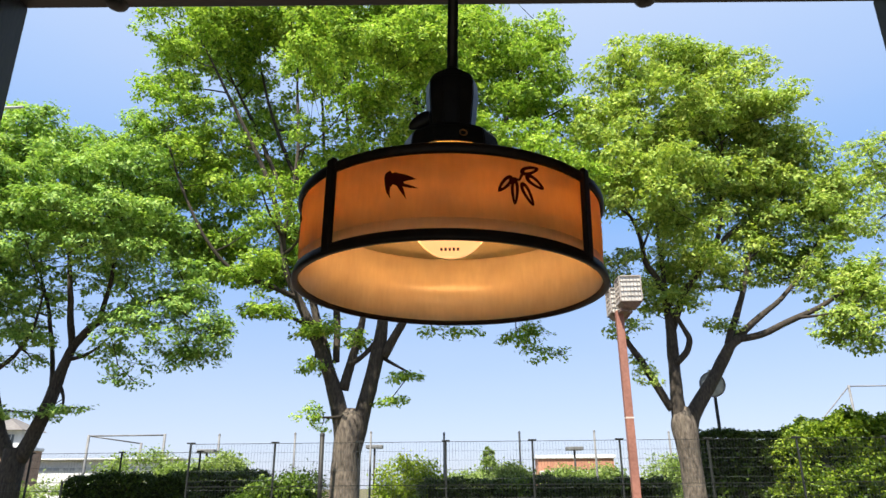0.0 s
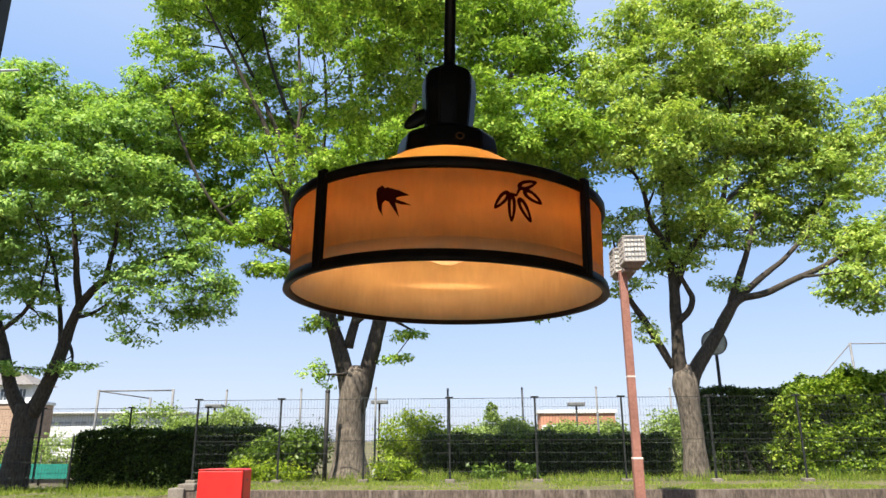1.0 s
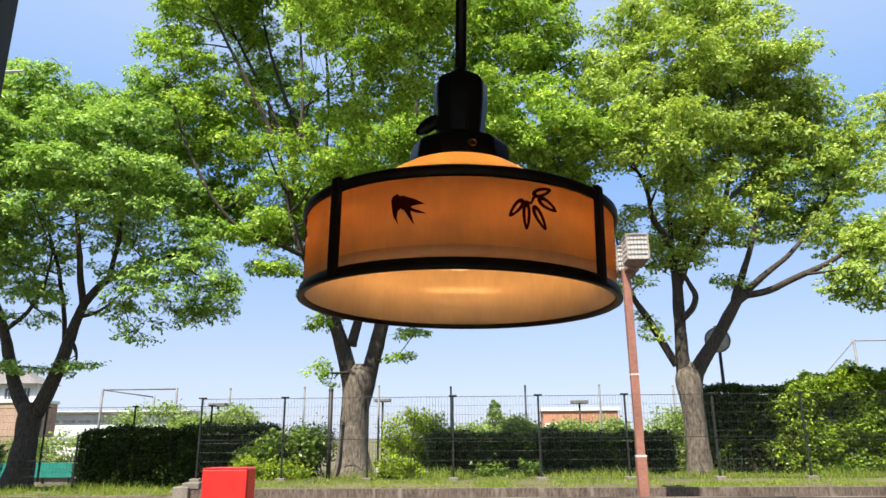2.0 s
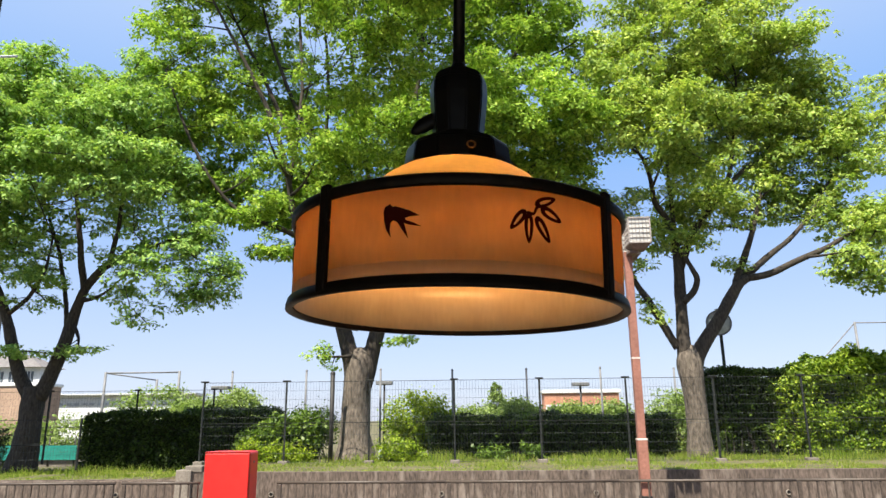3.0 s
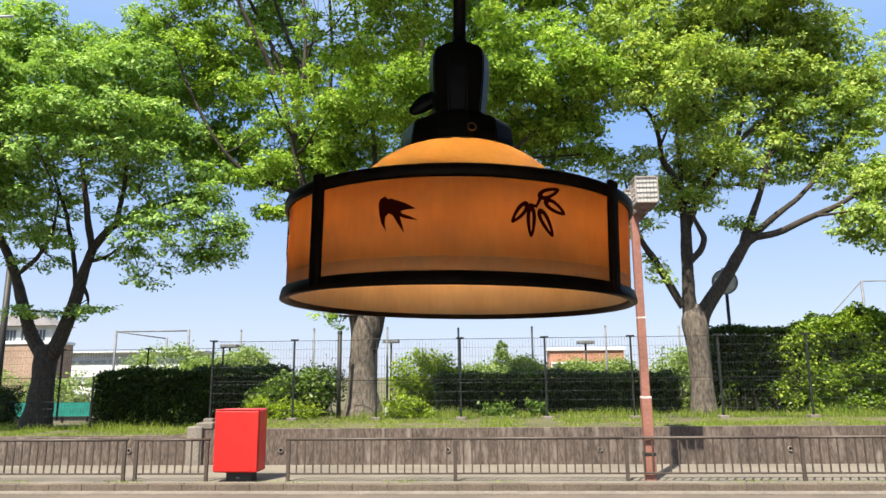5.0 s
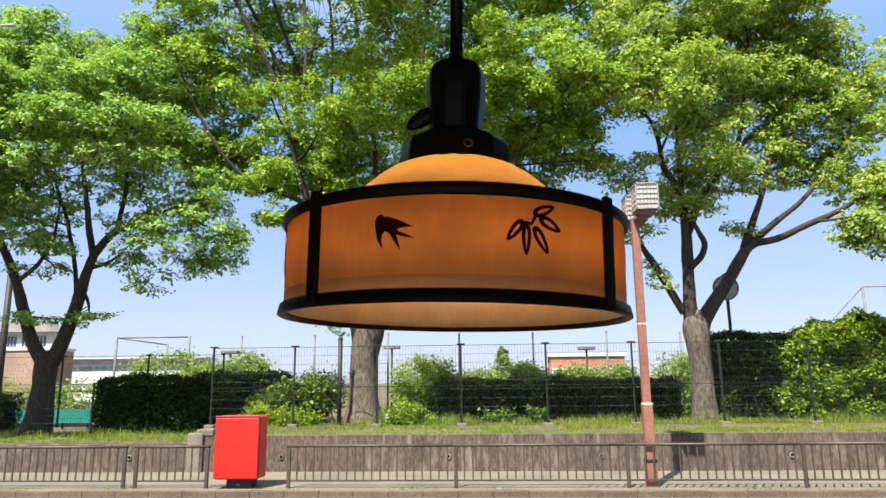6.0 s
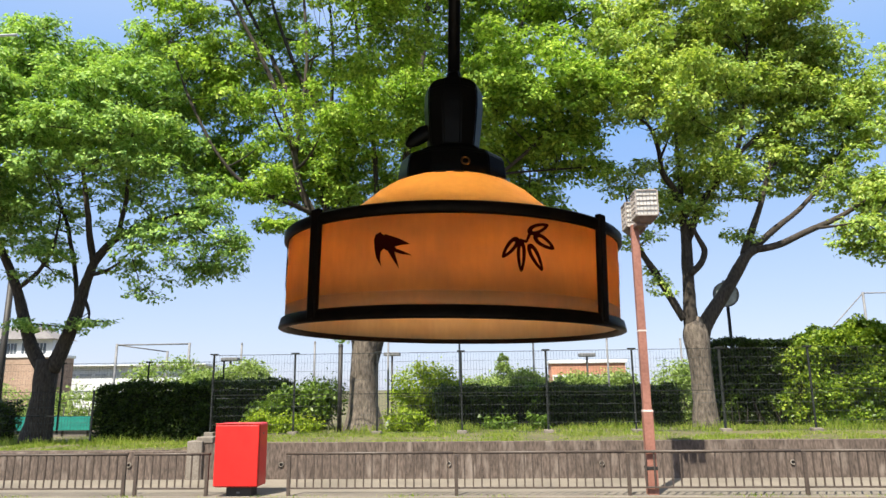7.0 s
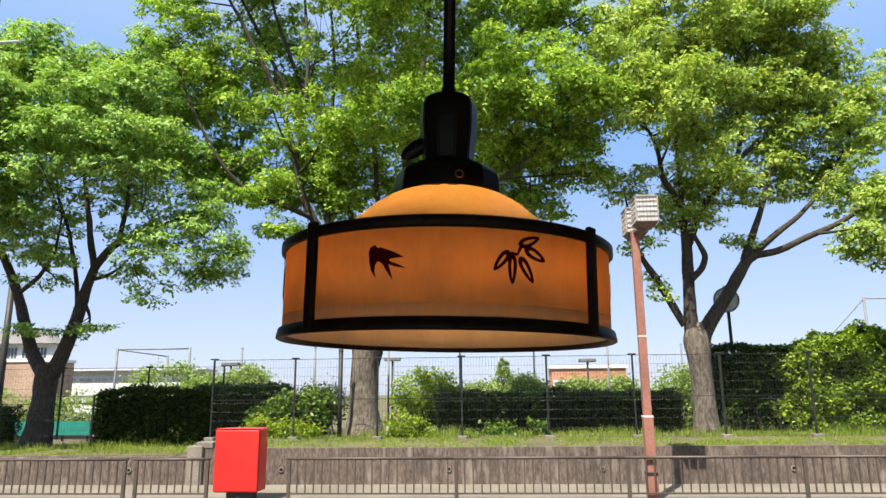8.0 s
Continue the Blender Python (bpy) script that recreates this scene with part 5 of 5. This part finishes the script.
for k, lag in enumerate((0, 12, 0, -10)):
    part("swallow_motif", flat_motif([(x * K, y * K) for x, y in SWALLOW], -14.2 + 90 * k + lag, 1.952), INK, lamp, "dark red swallow")
    for c, ln, wd, tn in (((52, 36), 118, 46, 22), ((82, -24), 122, 50, -26), ((36, -98), 136, 46, -60), ((-36, -98), 140, 42, -91), ((-88, -62), 120, 44, -128)):
        part("leaf_motif", leaf_ring((c[0] * K, c[1] * K), ln * K, wd * K, tn, 15.0 * K, 24.4 + 90 * k + lag, 1.966), INK, lamp, "dark red leaf outline")
    part("stem_motif", flat_motif([(-52 * K, -30 * K), (-8 * K, -36 * K), (14 * K, 2 * K), (30 * K, 10 * K), (14 * K, 16 * K), (-2 * K, 4 * K), (-12 * K, -24 * K), (-40 * K, -18 * K)], 24.4 + 90 * k + lag, 1.966), INK, lamp)
cap = lathe([(0.0580, 0.170), (0.0650, 0.1705), (0.0648, 0.180), (0.0622, 0.197), (0.0585, 0.2020), (0.046, 0.2045), (0.0425, 0.211), (0.026, 0.213)], 12, smooth=False)
bmesh.ops.rotate(cap, verts=cap.verts, cent=(0, 0, 0), matrix=Matrix.Rotation(radians(11), 3, "Z"))
bmesh.ops.bevel(cap, geom=[e for e in cap.edges], offset=0.0014, segments=2, affect="EDGES")
part("cap", cap, BAKELITE, lamp, "black faceted flared cap")
for a in (-52, -8, 8, 52, 112, 172, 232):
    slot = pose(0.0685 * math.sin(radians(a)), -0.0685 * math.cos(radians(a)), 0.1695, 24, 0, a)
    part("vent_slot", boxed(-0.0055, 0.0055, -0.0018, 0.0018, -0.0008, 0.0008, 0.0003, slot), BLACK_IRON, lamp, "dark vent slot")
socket = bmesh.new()
lathe([(0.028, 0.211), (0.0305, 0.215), (0.0337, 0.244), (0.0355, 0.267), (0.0350, 0.286), (0.030, 0.297), (0.018, 0.301), (0.0095, 0.302), (0.0095, 0.314), (0.0078, 0.316)], 10, smooth=False, bm=socket)
bmesh.ops.bevel(socket, geom=[e for e in socket.edges], offset=0.0016, segments=2, affect="EDGES")
part("socket", socket, BAKELITE, lamp, "black faceted socket cover")
key = tube(bmesh.new(), [(-0.024, 0, 0.236), (-0.030, 0, 0.232), (-0.038, 0, 0.227), (-0.048, 0, 0.220), (-0.055, 0, 0.215), (-0.058, 0, 0.2135)], [0.006, 0.0085, 0.0105, 0.0092, 0.0055, 0.002], 12)
bmesh.ops.scale(key, vec=(1, 0.55, 1), verts=key.verts)
bmesh.ops.translate(key, vec=(0.002, -0.006, 0.008), verts=key.verts)
part("switch_key", key, BAKELITE, lamp, "black tapered switch paddle")
eye = lathe([(0.0042, -0.0012), (0.0054, 0.0), (0.0042, 0.0012), (0.0032, 0.0)], 16, closed=True)
bmesh.ops.transform(eye, matrix=pose(0.0165, -0.0655, 0.182, 78, 0, 10), verts=eye.verts)
part("ring", eye, BRASS, lamp, "small brass ring")
part("cord", tube(bmesh.new(), [(0, 0, 0.31), (0.001, 0.002, 0.8), (0, 0.0, 1.64)], 0.0076, 12), BAKELITE, lamp, "black cord")
part("ceiling_rose", lathe([(0.008, 1.60), (0.03, 1.605), (0.045, 1.63), (0.05, 1.664)], 32), BAKELITE, lamp)
b = part("bulb", lathe([(0.0005, 0.0440), (0.012, 0.0455), (0.024, 0.0503), (0.034, 0.0580), (0.042, 0.0680), (0.0465, 0.0800), (0.048, 0.0920), (0.0465, 0.1040), (0.041, 0.1180), (0.032, 0.1300), (0.022, 0.1420), (0.0165, 0.1560)], 48), BULB, lamp, "lit warm white globe bulb")
part("bulb_base", lathe([(0.0165, 0.156), (0.0175, 0.158), (0.0135, 0.162), (0.0135, 0.172), (0.008, 0.174)], 24), GALV, b)
for i in range(5):
    part("bulb_print", boxed(-0.0115 + 0.005 * i, -0.0088 + 0.005 * i, -0.0215, -0.0165, 0.0408, 0.0432, 0, pose(0, 0, 0.0062)), BLACK_IRON, b)


# ---- wall pieces and kerb stones ----
wall = thing("wall_retaining", "weathered grey-brown concrete retaining wall with dark streaks", "wall", kind="structure")
part("backing", boxed(-60, 60, 14.99, 15.12, -0.25, 0.60), CONCRETE, wall)


def piece(name, dims, material, parent, bevel):
    return part(name, boxed(*dims, bevel), material, parent)


x = -6.05
while x < 16:
    piece("panel", (x + 0.002, x + 1.598, 14.88, 15.02, -0.1, 0.745), CONCRETE, wall, 0.006)
    x += 1.6
x = -6.05 - 1.6
while x > -18:
    piece("panel", (x + 0.002, x + 1.598, 14.88, 15.02, -0.1, 0.58), CONCRETE, wall, 0.006)
    x -= 1.6
piece("pier", (-6.12, -5.78, 14.80, 15.14, -0.1, 0.80), CONCRETE_CAP, wall, 0.02)
piece("pier_block", (-5.95, -5.58, 14.86, 15.2, 0.745, 0.88), CONCRETE_CAP, wall, 0.02)
for x in (-10.9, -7.4, -4.07, -0.51, 2.66, 6.5, 9.7):
    ringm = lathe([(0.035, 0.0), (0.055, 0.0), (0.055, 0.03), (0.035, 0.03)], 16, closed=True)
    bmesh.ops.transform(ringm, matrix=pose(x, 14.885, 0.30, 90), verts=ringm.verts)
    pipe = part("weep_pipe", ringm, CONCRETE_CAP, wall)
    # flat black disc, standing in for the shade inside the pipe
    hole = lathe([(0.0, 0.001), (0.036, 0.001)], 16)
    bmesh.ops.transform(hole, matrix=pose(x, 14.88, 0.30, 90), verts=hole.verts)
    part("pipe_bore", hole, BLACK_IRON, pipe)
stone = boxed(0.0015, 0.5985, 0, 0.14, -0.2, 0.012, 0.012)
me = bpy.data.meshes.new("kerb_stone")
stone.to_mesh(me)
stone.free()
me.materials.append(KERB)
for i in range(56):
    k = new("kerb_stone", me)
    k.parent = pavement
    k.location = (-17 + 0.6 * i, 12.16, random.uniform(-0.006, 0.006))
